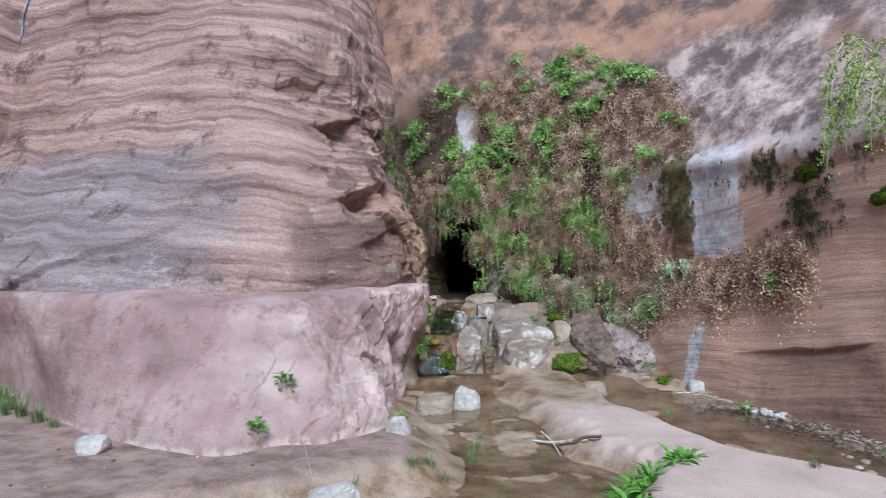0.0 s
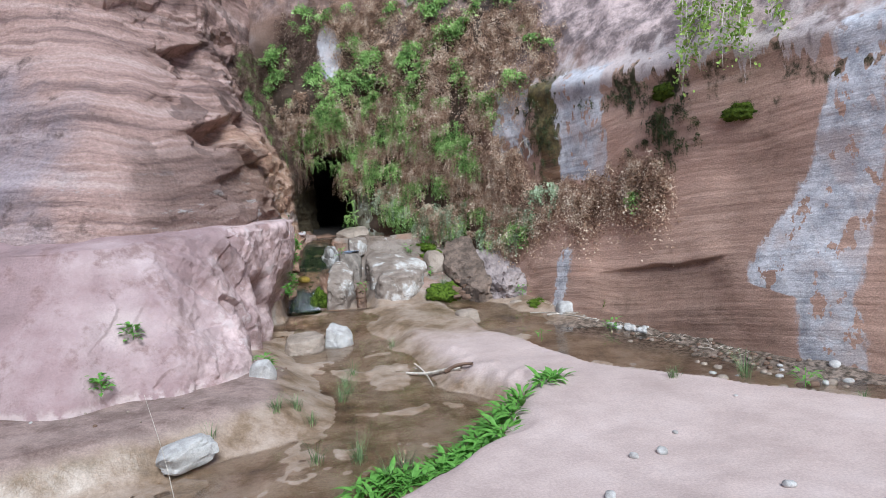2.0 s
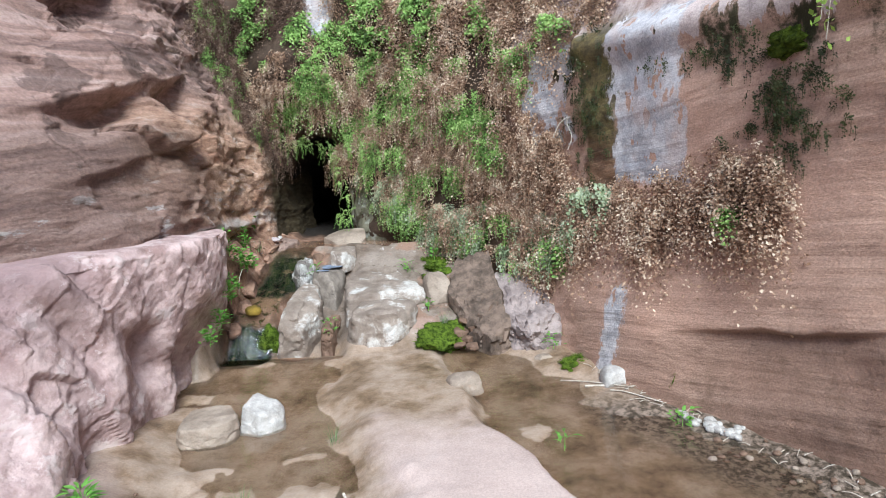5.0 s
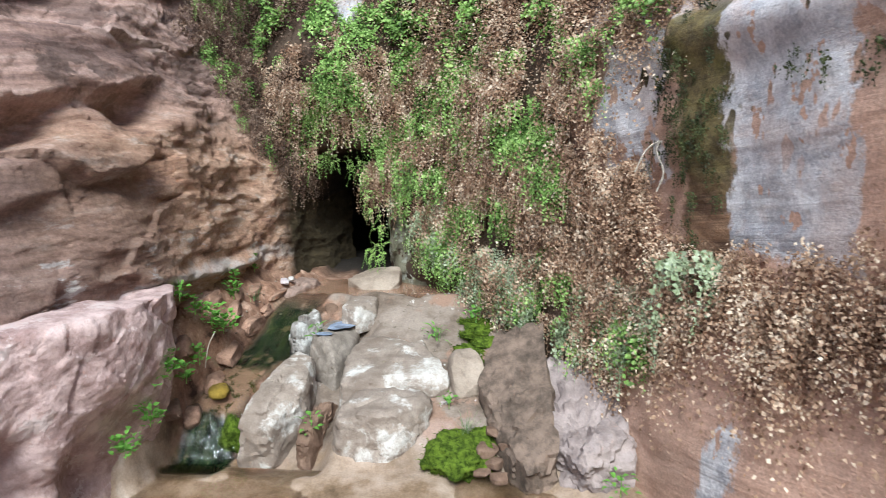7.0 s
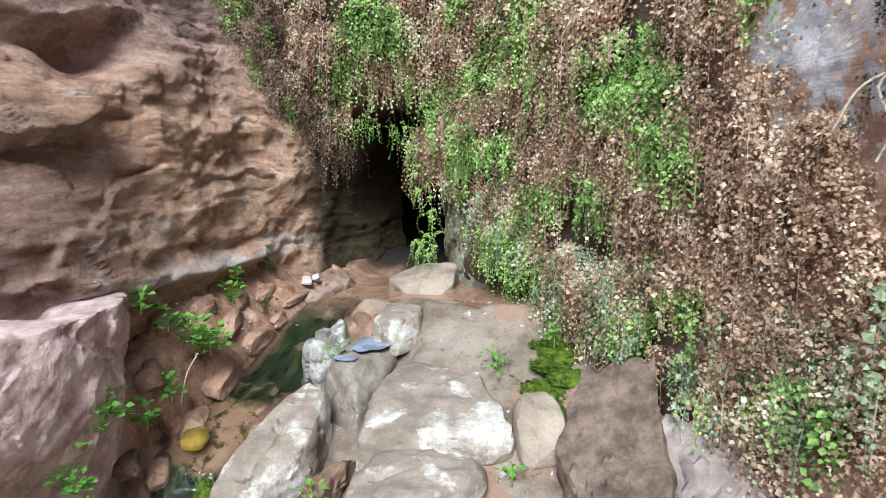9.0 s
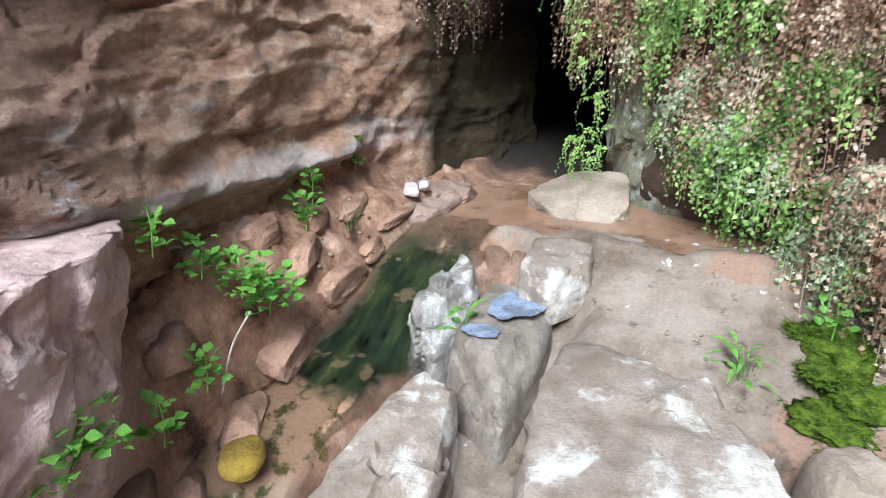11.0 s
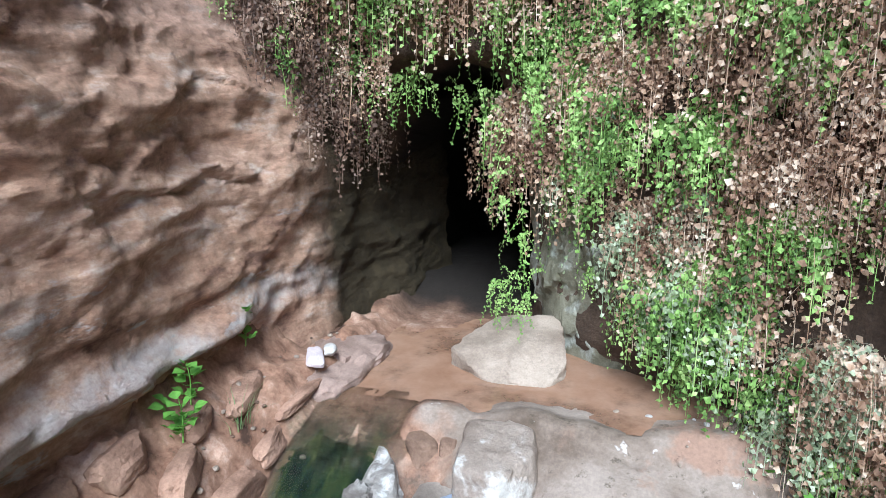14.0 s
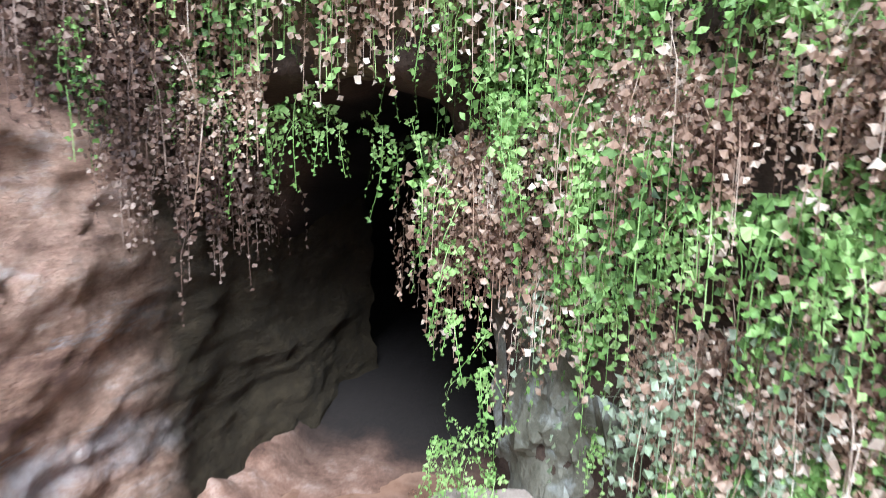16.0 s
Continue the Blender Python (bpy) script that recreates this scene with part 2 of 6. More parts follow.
def streaked_rock():
    """The smooth wall: brown sandstone, white mineral streaks, wet dark seeps."""
    n = Nodes("streaked_sandstone")
    x, y, z = n.axes()
    lay_v = n.t.nodes.new("ShaderNodeCombineXYZ")
    n.put(lay_v.inputs[0], n.math("MULTIPLY", x, 0.4))
    n.put(lay_v.inputs[1], n.math("MULTIPLY", y, 0.4))
    n.put(lay_v.inputs[2], n.math("MULTIPLY", n.math("ADD", z, n.math("MULTIPLY", y, 0.12)), 16))
    layers = n.noise(1.3, 8, 0.65, lay_v.outputs[0])
    c = n.colors(layers, [(0.32, (0.19, 0.115, 0.088)), (0.48, (0.36, 0.235, 0.182)), (0.72, (0.48, 0.34, 0.28))])
    plain = n.mix(n.noise(6, 7, 0.65), (0.40, 0.235, 0.175), (0.56, 0.37, 0.295))
    c = n.mix(n.ramp(n.noise(0.8, 5, 0.6), 0.40, 0.58, 0.4, 0.92), c, plain)
    # damp below the slanting ledge and down the seep
    ledge = n.math("ADD", 0.30, n.math("MULTIPLY", n.math("SUBTRACT", 8.0, y), 0.21))
    damp = n.math("MULTIPLY", n.ramp(n.math("SUBTRACT", z, ledge), 0.02, -0.03), n.math("MULTIPLY", n.ramp(y, 5.75, 6.1), n.ramp(y, 7.6, 7.2)))
    damp = n.math("MAXIMUM", damp, n.math("MULTIPLY", n.band(n.math("ADD", y, n.math("MULTIPLY", n.noise(2, 5), 0.4)), 6.1, 0.14, 0.25), 0.8))
    c = n.mix(n.math("MULTIPLY", damp, n.ramp(n.noise(7, 7, 0.7), 0.25, 0.6, 0.75, 0.3)), c, (0.135, 0.082, 0.06))
    # pale weathered rock above the lip
    mott = n.noise(2.6, 9, 0.75)
    up = n.mix(n.ramp(mott, 0.40, 0.63), (0.14, 0.105, 0.105), (0.56, 0.43, 0.41))
    up = n.mix(n.ramp(n.noise(0.7, 5), 0.50, 0.62, 0, 0.8), up, n.mix(layers, (0.16, 0.10, 0.085), (0.48, 0.29, 0.21)))
    high = n.ramp(n.math("ADD", z, n.math("MULTIPLY", n.noise(1.0, 5), 1.2)), 4.4, 5.0, 0, 0.9)
    up = n.mix(high, up, n.mix(n.ramp(n.noise(1.1, 7, 0.7), 0.4, 0.6), (0.075, 0.052, 0.048), (0.38, 0.215, 0.15)))
    drip = n.math("MULTIPLY", n.math("SUBTRACT", n.noise(7, 5, 0.6, n.scaled(1, 1, 0.22)), 0.5), 1.1)
    lipz = n.math("ADD", n.math("ADD", 2.34, n.math("MULTIPLY", n.math("SUBTRACT", y, 5.2), 0.05)), drip)
    above = n.math("SUBTRACT", z, lipz)
    c = n.mix(n.ramp(above, -0.02, 0.03), c, up)
    skirt = n.math("MULTIPLY", n.ramp(above, -0.02, 0.02), n.ramp(above, 0.34, 0.12))
    c = n.mix(n.math("MULTIPLY", skirt, 0.7), c, n.mix(mott, (0.45, 0.36, 0.35), (0.68, 0.60, 0.58)))
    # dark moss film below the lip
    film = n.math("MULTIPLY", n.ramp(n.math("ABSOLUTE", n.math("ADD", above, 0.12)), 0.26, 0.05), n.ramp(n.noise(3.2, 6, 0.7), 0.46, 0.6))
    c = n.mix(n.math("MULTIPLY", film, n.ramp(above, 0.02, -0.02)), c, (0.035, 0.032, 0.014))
    # mossy seep beside the stains, wet brown rock below it
    seep = n.band(n.math("ADD", y, n.math("MULTIPLY", n.math("SUBTRACT", n.noise(3.5, 5, 0.65), 0.5), 0.35)), 8.14, 0.13, 0.07)
    seep = n.math("MULTIPLY", seep, n.math("MULTIPLY", n.ramp(z, 1.2, 1.35), n.ramp(z, 2.7, 2.5)))
    moss_c = n.mix(n.ramp(n.noise(12, 6, 0.7), 0.36, 0.64), (0.030, 0.028, 0.008), (0.12, 0.10, 0.032))
    wet_c = n.mix(n.ramp(layers, 0.36, 0.62), (0.075, 0.042, 0.025), (0.25, 0.145, 0.085))
    c = n.mix(n.math("MULTIPLY", seep, 0.9), c, n.mix(n.ramp(n.math("ADD", z, n.math("MULTIPLY", n.noise(5, 5), 0.3)), 1.75, 1.95), wet_c, moss_c))
    # white streaks, running down
    rag = n.math("MULTIPLY", n.math("SUBTRACT", n.noise(5, 7, 0.75, n.scaled(1, 1, 0.6)), 0.5), 0.34)
    ys = n.math("ADD", y, rag)
    zr = n.math("ADD", z, rag)
    white = None
    for yc, half, z0, z1, lean in STREAKS:
        mid = n.math("ADD", yc, n.math("MULTIPLY", n.math("SUBTRACT", z, z0), lean))
        m = n.band(n.math("SUBTRACT", ys, mid), 0.0, half, 0.035)
        m = n.math("MULTIPLY", m, n.math("MULTIPLY", n.ramp(zr, z0 - 0.02, z0 + 0.02), n.ramp(zr, z1 + 0.03, z1 - 0.03)))
        m = n.math("MULTIPLY", m, n.ramp(x, 2.0, 2.2))
        white = m if white is None else n.math("MAXIMUM", white, m)
    # the great streak: its two edges by height
    at = n.math("DIVIDE", n.math("ADD", z, 0.5), 3.0, True)
    e = n.colors(at, [((h + 0.5) / 3.0, ((a - 4.8) / 2, (b - 4.8) / 2, 0)) for h, a, b in GREAT_STREAK])
    sep = n.t.nodes.new("ShaderNodeSeparateColor")
    n.put(sep.inputs[0], e)
    q = n.math("DIVIDE", n.math("SUBTRACT", n.math("ADD", y, n.math("MULTIPLY", rag, 0.8)), 4.8), 2.0)
    m = n.math("MULTIPLY", n.ramp(n.math("SUBTRACT", sep.outputs[0], q), -0.012, 0.012), n.ramp(n.math("SUBTRACT", q, sep.outputs[1]), -0.012, 0.012))
    white = n.math("MAXIMUM", white, n.math("MULTIPLY", m, n.math("MULTIPLY", n.ramp(x, 2.0, 2.2), n.ramp(zr, 2.75, 2.45))))
    drops = n.ramp(n.noise(8.5, 2, 0.5, n.scaled(1, 1, 0.55)), 0.60, 0.63)
    white = n.math("MULTIPLY", white, n.math("SUBTRACT", 1.0, n.math("MULTIPLY", drops, n.ramp(z, 1.6, 2.1))))
    holes = n.ramp(n.noise(6.5, 4, 0.6, n.scaled(1, 1, 0.7)), 0.59, 0.615, 1.0, 0.0)
    white = n.math("MULTIPLY", white, holes)
    # the chalky patch over the cave
    dx = n.math("DIVIDE", n.math("SUBTRACT", x, 0.32), 0.17)
    dz = n.math("DIVIDE", n.math("SUBTRACT", z, 3.4), 0.42)
    r = n.math("ADD", n.math("MULTIPLY", dx, dx), n.math("MULTIPLY", dz, dz))
    r = n.math("ADD", r, n.math("MULTIPLY", rag, 4.0))
    white = n.math("MAXIMUM", white, n.math("MULTIPLY", n.ramp(r, 1.2, 0.7), n.ramp(y, 9.6, 9.9)))
    wcol = n.mix(n.ramp(n.noise(5, 9, 0.78), 0.36, 0.62), (0.33, 0.33, 0.37), (0.64, 0.62, 0.65))
    wcol = n.mix(n.ramp(n.noise(2.2, 5, 0.6), 0.5, 0.65, 0, 0.6), wcol, (0.52, 0.42, 0.40))
    c = n.mix(n.math("MULTIPLY", white, n.ramp(n.noise(14, 6, 0.7), 0.25, 0.5, 0.72, 0.97)), c, wcol)
    # dark rock and soil behind the ferns, shade of the gaps painted in
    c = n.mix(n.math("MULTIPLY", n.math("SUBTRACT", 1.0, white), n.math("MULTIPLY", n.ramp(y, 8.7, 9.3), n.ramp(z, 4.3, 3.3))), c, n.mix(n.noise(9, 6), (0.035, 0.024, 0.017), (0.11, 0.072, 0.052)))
    # the cave's unlit black, put into the wall colour
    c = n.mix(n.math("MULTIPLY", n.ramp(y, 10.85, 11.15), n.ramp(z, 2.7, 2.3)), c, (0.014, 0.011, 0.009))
    fine = n.noise(75, 5, 0.7)
    c = n.mix(0.26, c, n.mix(n.ramp(fine, 0.3, 0.7), (0.12, 0.09, 0.08), (0.85, 0.8, 0.78)), "OVERLAY")
    nm = n.bump(layers, 0.45, 0.02)
    nm = n.bump(n.noise(14, 8, 0.7), 0.35, 0.02, nm)
    nm = n.bump(n.noise(60, 6, 0.65), 0.6, 0.012, nm)
    return n.done(c, n.ramp(damp, 0.0, 1.0, 0.85, 0.5), nm)


def ground_mat():
    n = Nodes("sand_and_mud")
    x, y, z = n.axes()
    a = n.noise(1.8, 7, 0.62)
    dry = n.colors(a, [(0.3, (0.40, 0.305, 0.28)), (0.55, (0.50, 0.39, 0.362)), (0.75, (0.57, 0.46, 0.435))])
    wetc = n.colors(n.noise(3.2, 8, 0.7), [(0.32, (0.09, 0.058, 0.036)), (0.44, (0.22, 0.15, 0.10)), (0.56, (0.34, 0.255, 0.20)), (0.7, (0.43, 0.34, 0.28))])
    bed = n.math("ADD", -0.165, n.math("MULTIPLY", n.ramp(y, 6.0, 8.6), 0.33))
    h = n.math("SUBTRACT", z, bed)
    h = n.math("ADD", h, n.math("MULTIPLY", n.math("SUBTRACT", n.noise(3.5, 6, 0.65), 0.5), 0.14))
    h = n.math("SUBTRACT", h, n.math("MULTIPLY", n.ramp(n.math("ADD", x, n.noise(2, 4)), 1.1, 0.5), 0.10))
    m = n.ramp(h, 0.03, 0.16)
    c = n.mix(m, wetc, dry)
    # reddish damp mud at the slab's foot
    foot = n.math("MULTIPLY", n.ramp(n.math("ADD", x, n.noise(2.2, 5)), 1.0, 0.55), n.math("MULTIPLY", n.ramp(y, 2.4, 3.4), n.ramp(y, 8.2, 7.8)))
    c = n.mix(n.math("MULTIPLY", foot, m), c, n.mix(n.ramp(n.noise(5, 8, 0.7), 0.36, 0.64), (0.13, 0.083, 0.070), (0.29, 0.203, 0.178)))
    # gravelly dark margin at the wall
    wallx = n.math("ADD", n.math("MULTIPLY", n.math("SUBTRACT", 7.5, y), 0.62), 2.45)
    mar = n.math("MULTIPLY", n.ramp(n.math("SUBTRACT", n.math("ADD", x, n.math("MULTIPLY", n.noise(3, 5), 0.5)), wallx), -0.15, 0.25), n.ramp(y, 7.7, 7.2))
    c = n.mix(mar, c, n.mix(n.ramp(n.noise(22, 6, 0.7), 0.4, 0.62), (0.045, 0.034, 0.024), (0.26, 0.20, 0.165)))
    # red earth and drying mud by the pool
    red = n.ramp(n.math("ADD", y, n.noise(3, 5)), 8.75, 9.2)
    earth = n.colors(n.noise(6, 9, 0.72), [(0.36, (0.055, 0.030, 0.021)), (0.46, (0.20, 0.108, 0.073)), (0.56, (0.29, 0.17, 0.12)), (0.68, (0.44, 0.31, 0.25))])
    mud = n.colors(n.noise(2.6, 9, 0.66), [(0.36, (0.10, 0.073, 0.056)), (0.47, (0.185, 0.143, 0.118)), (0.60, (0.275, 0.225, 0.195))])
    mud = n.mix(n.math("MULTIPLY", n.ramp(n.noise(2.4, 6, 0.62, n.scaled(1, 1, 1, None, (0, 0, 1))), 0.50, 0.57), n.ramp(n.math("ADD", x, n.noise(1.5, 3)), 1.2, 1.6)), mud, (0.25, 0.16, 0.122))
    mud = n.mix(n.ramp(n.noise(11, 7, 0.75), 0.58, 0.66, 0, 0.75), mud, (0.07, 0.055, 0.04))
    mud = n.mix(n.ramp(n.noise(7.5, 4, 0.6, n.scaled(1, 1, 1, None, (0, 0, 2))), 0.66, 0.69, 0, 0.75), mud, (0.52, 0.49, 0.48))
    earth = n.mix(n.ramp(n.math("SUBTRACT", n.math("ADD", x, n.noise(4, 5)), n.ramp(y, 9.95, 10.2, 0.0, 0.35)), 0.72, 0.95), earth, mud)
    c = n.mix(red, c, earth)
    # cave floor fades to black: the darkness inside is painted on
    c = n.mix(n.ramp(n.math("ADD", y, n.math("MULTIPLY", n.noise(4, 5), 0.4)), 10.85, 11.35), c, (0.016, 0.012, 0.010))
    # algae in the runnel
    run = n.math("MULTIPLY", n.band(n.math("ADD", n.math("ADD", x, n.ramp(y, 8.8, 9.7, 0.15, 0.0)), n.math("MULTIPLY", n.noise(6, 5), 0.2)), 0.11, 0.14, 0.06), n.math("MULTIPLY", n.ramp(y, 8.28, 8.34), n.ramp(n.math("ADD", y, n.math("MULTIPLY", n.noise(8, 5), 0.5)), 10.35, 10.0)))
    weed = n.colors(n.noise(7, 7, 0.7, n.scaled(3, 0.6, 1)), [(0.38, (0.006, 0.010, 0.007)), (0.5, (0.018, 0.032, 0.016)), (0.60, (0.045, 0.062, 0.020)), (0.70, (0.17, 0.13, 0.065))])
    silt = n.ramp(n.math("ABSOLUTE", n.math("SUBTRACT", n.math("ADD", y, n.math("MULTIPLY", n.noise(7, 5), 0.3)), 9.05)), 0.16, 0.26)
    weed = n.mix(n.math("MULTIPLY", silt, n.ramp(n.noise(6, 5, 0.6), 0.60, 0.64, 1.0, 0.5)), n.mix(n.ramp(n.noise(9, 6, 0.7), 0.52, 0.60), (0.34, 0.20, 0.135), (0.075, 0.062, 0.02)), weed)
    c = n.mix(run, c, weed)
    c = n.mix(0.18, c, n.mix(n.ramp(n.noise(80, 5, 0.7), 0.3, 0.7), (0.14, 0.1, 0.09), (0.85, 0.8, 0.76)), "OVERLAY")
    nm = n.bump(n.noise(7, 7, 0.6), 0.4, 0.03)
    nm = n.bump(n.noise(100, 4), 0.2, 0.004, nm)
    rough = n.math("MULTIPLY", n.ramp(h, 0.02, 0.12, 0.35, 0.95), n.ramp(run, 0, 1, 1, 0.25))
    return n.done(c, rough, nm)


def stone_mat(name, dark, light, patch=None, moss=None, scale=4.0):
    n = Nodes(name)
    a = n.noise(scale, 9, 0.72)
    c = n.mix(n.ramp(a, 0.32, 0.66), dark, light)
    if patch:
        c = n.mix(n.ramp(n.noise(scale * 0.8, 7, 0.62, distort=0.3), 0.50, 0.58, 0, 0.85), c, n.mix(n.ramp(n.noise(16, 8, 0.75), 0.3, 0.65), light, patch))
    stain = n.ramp(n.noise(scale * 2.2, 8, 0.75), 0.56, 0.68, 0, 0.4)
    c = n.mix(stain, c, tuple(v * 0.5 for v in dark))
    c = n.mix(0.16, c, n.mix(n.ramp(n.noise(130, 5, 0.7), 0.3, 0.7), (0.25, 0.23, 0.22), (0.75, 0.73, 0.72)), "OVERLAY")
    nm = n.bump(n.noise(11, 8, 0.68), 0.55, 0.035)
    nm = n.bump(n.noise(80, 5, 0.7), 0.25, 0.008, nm)
    return n.done(c, n.ramp(a, 0.3, 0.6, 0.6, 0.9), nm)


def water_mat(name, tint, rough=0.03, scale=14.0, strong=0.12, flow=1.0):
    n = Nodes(name)
    nm = n.bump(n.noise(scale, 4, 0.55, n.scaled(flow, 1, 1)), strong, 0.01)
    n.put(n.b.inputs["Transmission Weight"], 1.0)
    n.put(n.b.inputs["IOR"], 1.33)
    return n.done(tint, rough, nm, 0.5)


def muddy_water():
    """Silt-laden shallow water: clear in places, clouded in others."""
    n = Nodes("muddy_water")
    cloud = n.noise(4.5, 8, 0.68)
    c = n.colors(cloud, [(0.35, (0.28, 0.152, 0.098)), (0.5, (0.33, 0.19, 0.128)), (0.66, (0.38, 0.235, 0.168))])
    n.put(n.b.inputs["Transmission Weight"], n.ramp(n.noise(3.2, 7, 0.7), 0.45, 0.65, 0.15, 0.55))
    n.put(n.b.inputs["IOR"], 1.33)
    return n.done(c, 0.05, n.bump(n.noise(9, 4, 0.5), 0.14, 0.010), 0.9)


def leaf_mat(name, a, b, c3):
    n = Nodes(name)
    g = n.t.nodes.new("ShaderNodeNewGeometry")
    k = n.math("ADD", n.math("MULTIPLY", g.outputs["Random Per Island"], 0.38), n.math("MULTIPLY", n.ramp(n.noise(6.0, 5, 0.65), 0.34, 0.66), 0.5))
    k = n.math("ADD", k, n.math("MULTIPLY", n.ramp(n.noise(45.0, 2, 0.5), 0.3, 0.7), 0.1))
    c = n.colors(k, [(0.12, a), (0.5, b), (0.88, c3)])
    mat = n.done(c, 0.55, None, 0.3)
    tr = n.node("ShaderNodeBsdfTranslucent", Color=c)
    mx = n.node("ShaderNodeMixShader", Fac=0.3)
    n.put(mx.inputs[1], n.b.outputs[0])
    n.put(mx.inputs[2], tr.outputs[0])
    n.put(n.t.nodes["Material Output"].inputs["Surface"], mx.outputs[0])
    return mat


def moss_mat(name="moss", a=(0.03, 0.045, 0.008), b=(0.11, 0.15, 0.02)):
    n = Nodes(name)
    c = n.mix(n.ramp(n.noise(30, 6, 0.7), 0.35, 0.65), a, b)
    nm = n.bump(n.noise(90, 5, 0.7), 0.9, 0.02)
    return n.done(c, 1.0, nm, 0.1)


# white streaks: place along the wall, half width, foot, top, lean per metre
STREAKS = [
    (7.80, 0.055, -0.1, 0.68, -0.12),
    (7.72, 0.30, 1.42, 2.6, 0.0),
    (8.62, 0.20, 1.75, 2.5, 0.0),
]
# the great streak: height, far edge and near edge along the wall
GREAT_STREAK = [(-0.3, 5.58, 5.12), (0.1, 5.55, 5.12), (0.36, 5.60, 5.22), (0.46, 5.97, 5.20), (0.6, 5.97, 5.18), (0.9, 5.84, 5.16), (1.2, 5.68, 5.14), (1.5, 5.54, 5.10), (2.3, 5.36, 5.04)]
M_LAYER, M_PALE, M_STREAK = layered_rock(), pale_rock(), streaked_rock()
M_GROUND = ground_mat()
M_WATER = water_mat("stream_water", (0.93, 0.86, 0.76))
M_POOL = muddy_water()
M_RUN = water_mat("running_water", (0.90, 0.95, 0.94), 0.04, 16.0, 0.9, 4.0)
M_GREEN = leaf_mat("fern_green", (0.045, 0.08, 0.022), (0.24, 0.41, 0.105), (0.56, 0.74, 0.29))
M_DRY = leaf_mat("fern_dry", (0.11, 0.056, 0.036), (0.44, 0.28, 0.19), (0.86, 0.72, 0.58))
# dark dead ferns; also the dry ferns shaded beside the cave
M_DRYDARK = leaf_mat("fern_dead_shaded", (0.045, 0.026, 0.020), (0.17, 0.10, 0.072), (0.46, 0.34, 0.27))
M_GREY = leaf_mat("fern_grey_green", (0.09, 0.11, 0.06), (0.31, 0.38, 0.22), (0.62, 0.67, 0.52))
M_GRASS = leaf_mat("grass_green", (0.07, 0.17, 0.03), (0.19, 0.42, 0.08), (0.40, 0.64, 0.19))
M_MOSS = moss_mat()
M_MOSS2 = moss_mat("bright_moss", (0.035, 0.06, 0.009), (0.15, 0.22, 0.028))
M_SHRUB = leaf_mat("shrub_leaves", (0.14, 0.24, 0.04), (0.28, 0.42, 0.08), (0.50, 0.62, 0.18))
M_DARKFERN = leaf_mat("dark_moss_tufts", (0.015, 0.02, 0.008), (0.045, 0.055, 0.018), (0.11, 0.12, 0.045))
M_STONE = stone_mat("grey_boulder", (0.175, 0.132, 0.108), (0.335, 0.275, 0.238), (0.62, 0.60, 0.585))
M_STONE2 = stone_mat("tan_stone", (0.21, 0.160, 0.128), (0.39, 0.315, 0.262))
M_WETSLAB = stone_mat("wet_brown_slab", (0.055, 0.039, 0.030), (0.225, 0.160, 0.128), None, None, 6.0)
M_CLOD = stone_mat("red_earth_clod", (0.14, 0.076, 0.053), (0.37, 0.225, 0.165))
M_JAMB = stone_mat("olive_crusted_rock", (0.085, 0.078, 0.05), (0.25, 0.235, 0.18), (0.40, 0.42, 0.39), None, 5.0)
M_LINTEL = stone_mat("olive_brown_rock", (0.065, 0.048, 0.027), (0.18, 0.138, 0.082), None, None, 5.0)
M_BANK = stone_mat("purple_brown_rock", (0.15, 0.098, 0.08), (0.34, 0.24, 0.205), None, None, 5.0)
M_OCHRE = stone_mat("ochre_algae_stone", (0.10, 0.062, 0.012), (0.30, 0.20, 0.035))
M_FLAKE = stone_mat("pink_white_flake", (0.42, 0.35, 0.37), (0.62, 0.54, 0.56))
M_STONE3 = stone_mat("pale_stone", (0.27, 0.245, 0.235), (0.60, 0.57, 0.555))
M_STONE5 = stone_mat("wet_stone", (0.13, 0.105, 0.09), (0.32, 0.27, 0.235))
M_STONE6 = stone_mat("mauve_stone", (0.17, 0.13, 0.125), (0.38, 0.31, 0.30))
M_STONE7 = stone_mat("crusted_stone", (0.10, 0.085, 0.065), (0.25, 0.24, 0.20), (0.42, 0.44, 0.42))
M_STONE8 = stone_mat("white_crusted_stone", (0.13, 0.11, 0.10), (0.36, 0.335, 0.32), (0.66, 0.65, 0.65), None, 6.0)
M_TWIG = stone_mat("bleached_wood", (0.36, 0.30, 0.25), (0.66, 0.60, 0.54), None, None, 20.0)
M_BLADE = leaf_mat("grass_blades", (0.08, 0.13, 0.05), (0.18, 0.26, 0.12), (0.38, 0.42, 0.22))
# sky reflection painted as a blue base colour
M_PUDDLE = stone_mat("puddle_sky_tint", (0.10, 0.115, 0.15), (0.27, 0.33, 0.46), None, None, 14.0)
M_PUDDLE.node_tree.nodes["Principled BSDF"].inputs["Roughness"].default_value = 0.15
M_PUDDLE.node_tree.nodes["Principled BSDF"].inputs["Specular IOR Level"].default_value = 0.6
M_STONE4 = stone_mat("brown_stone", (0.10, 0.058, 0.040), (0.25, 0.16, 0.118))


# ---- the large structure ----
def structure(name, me, label, category):
    return tagged(new(name, me), label, category, "", "structure")


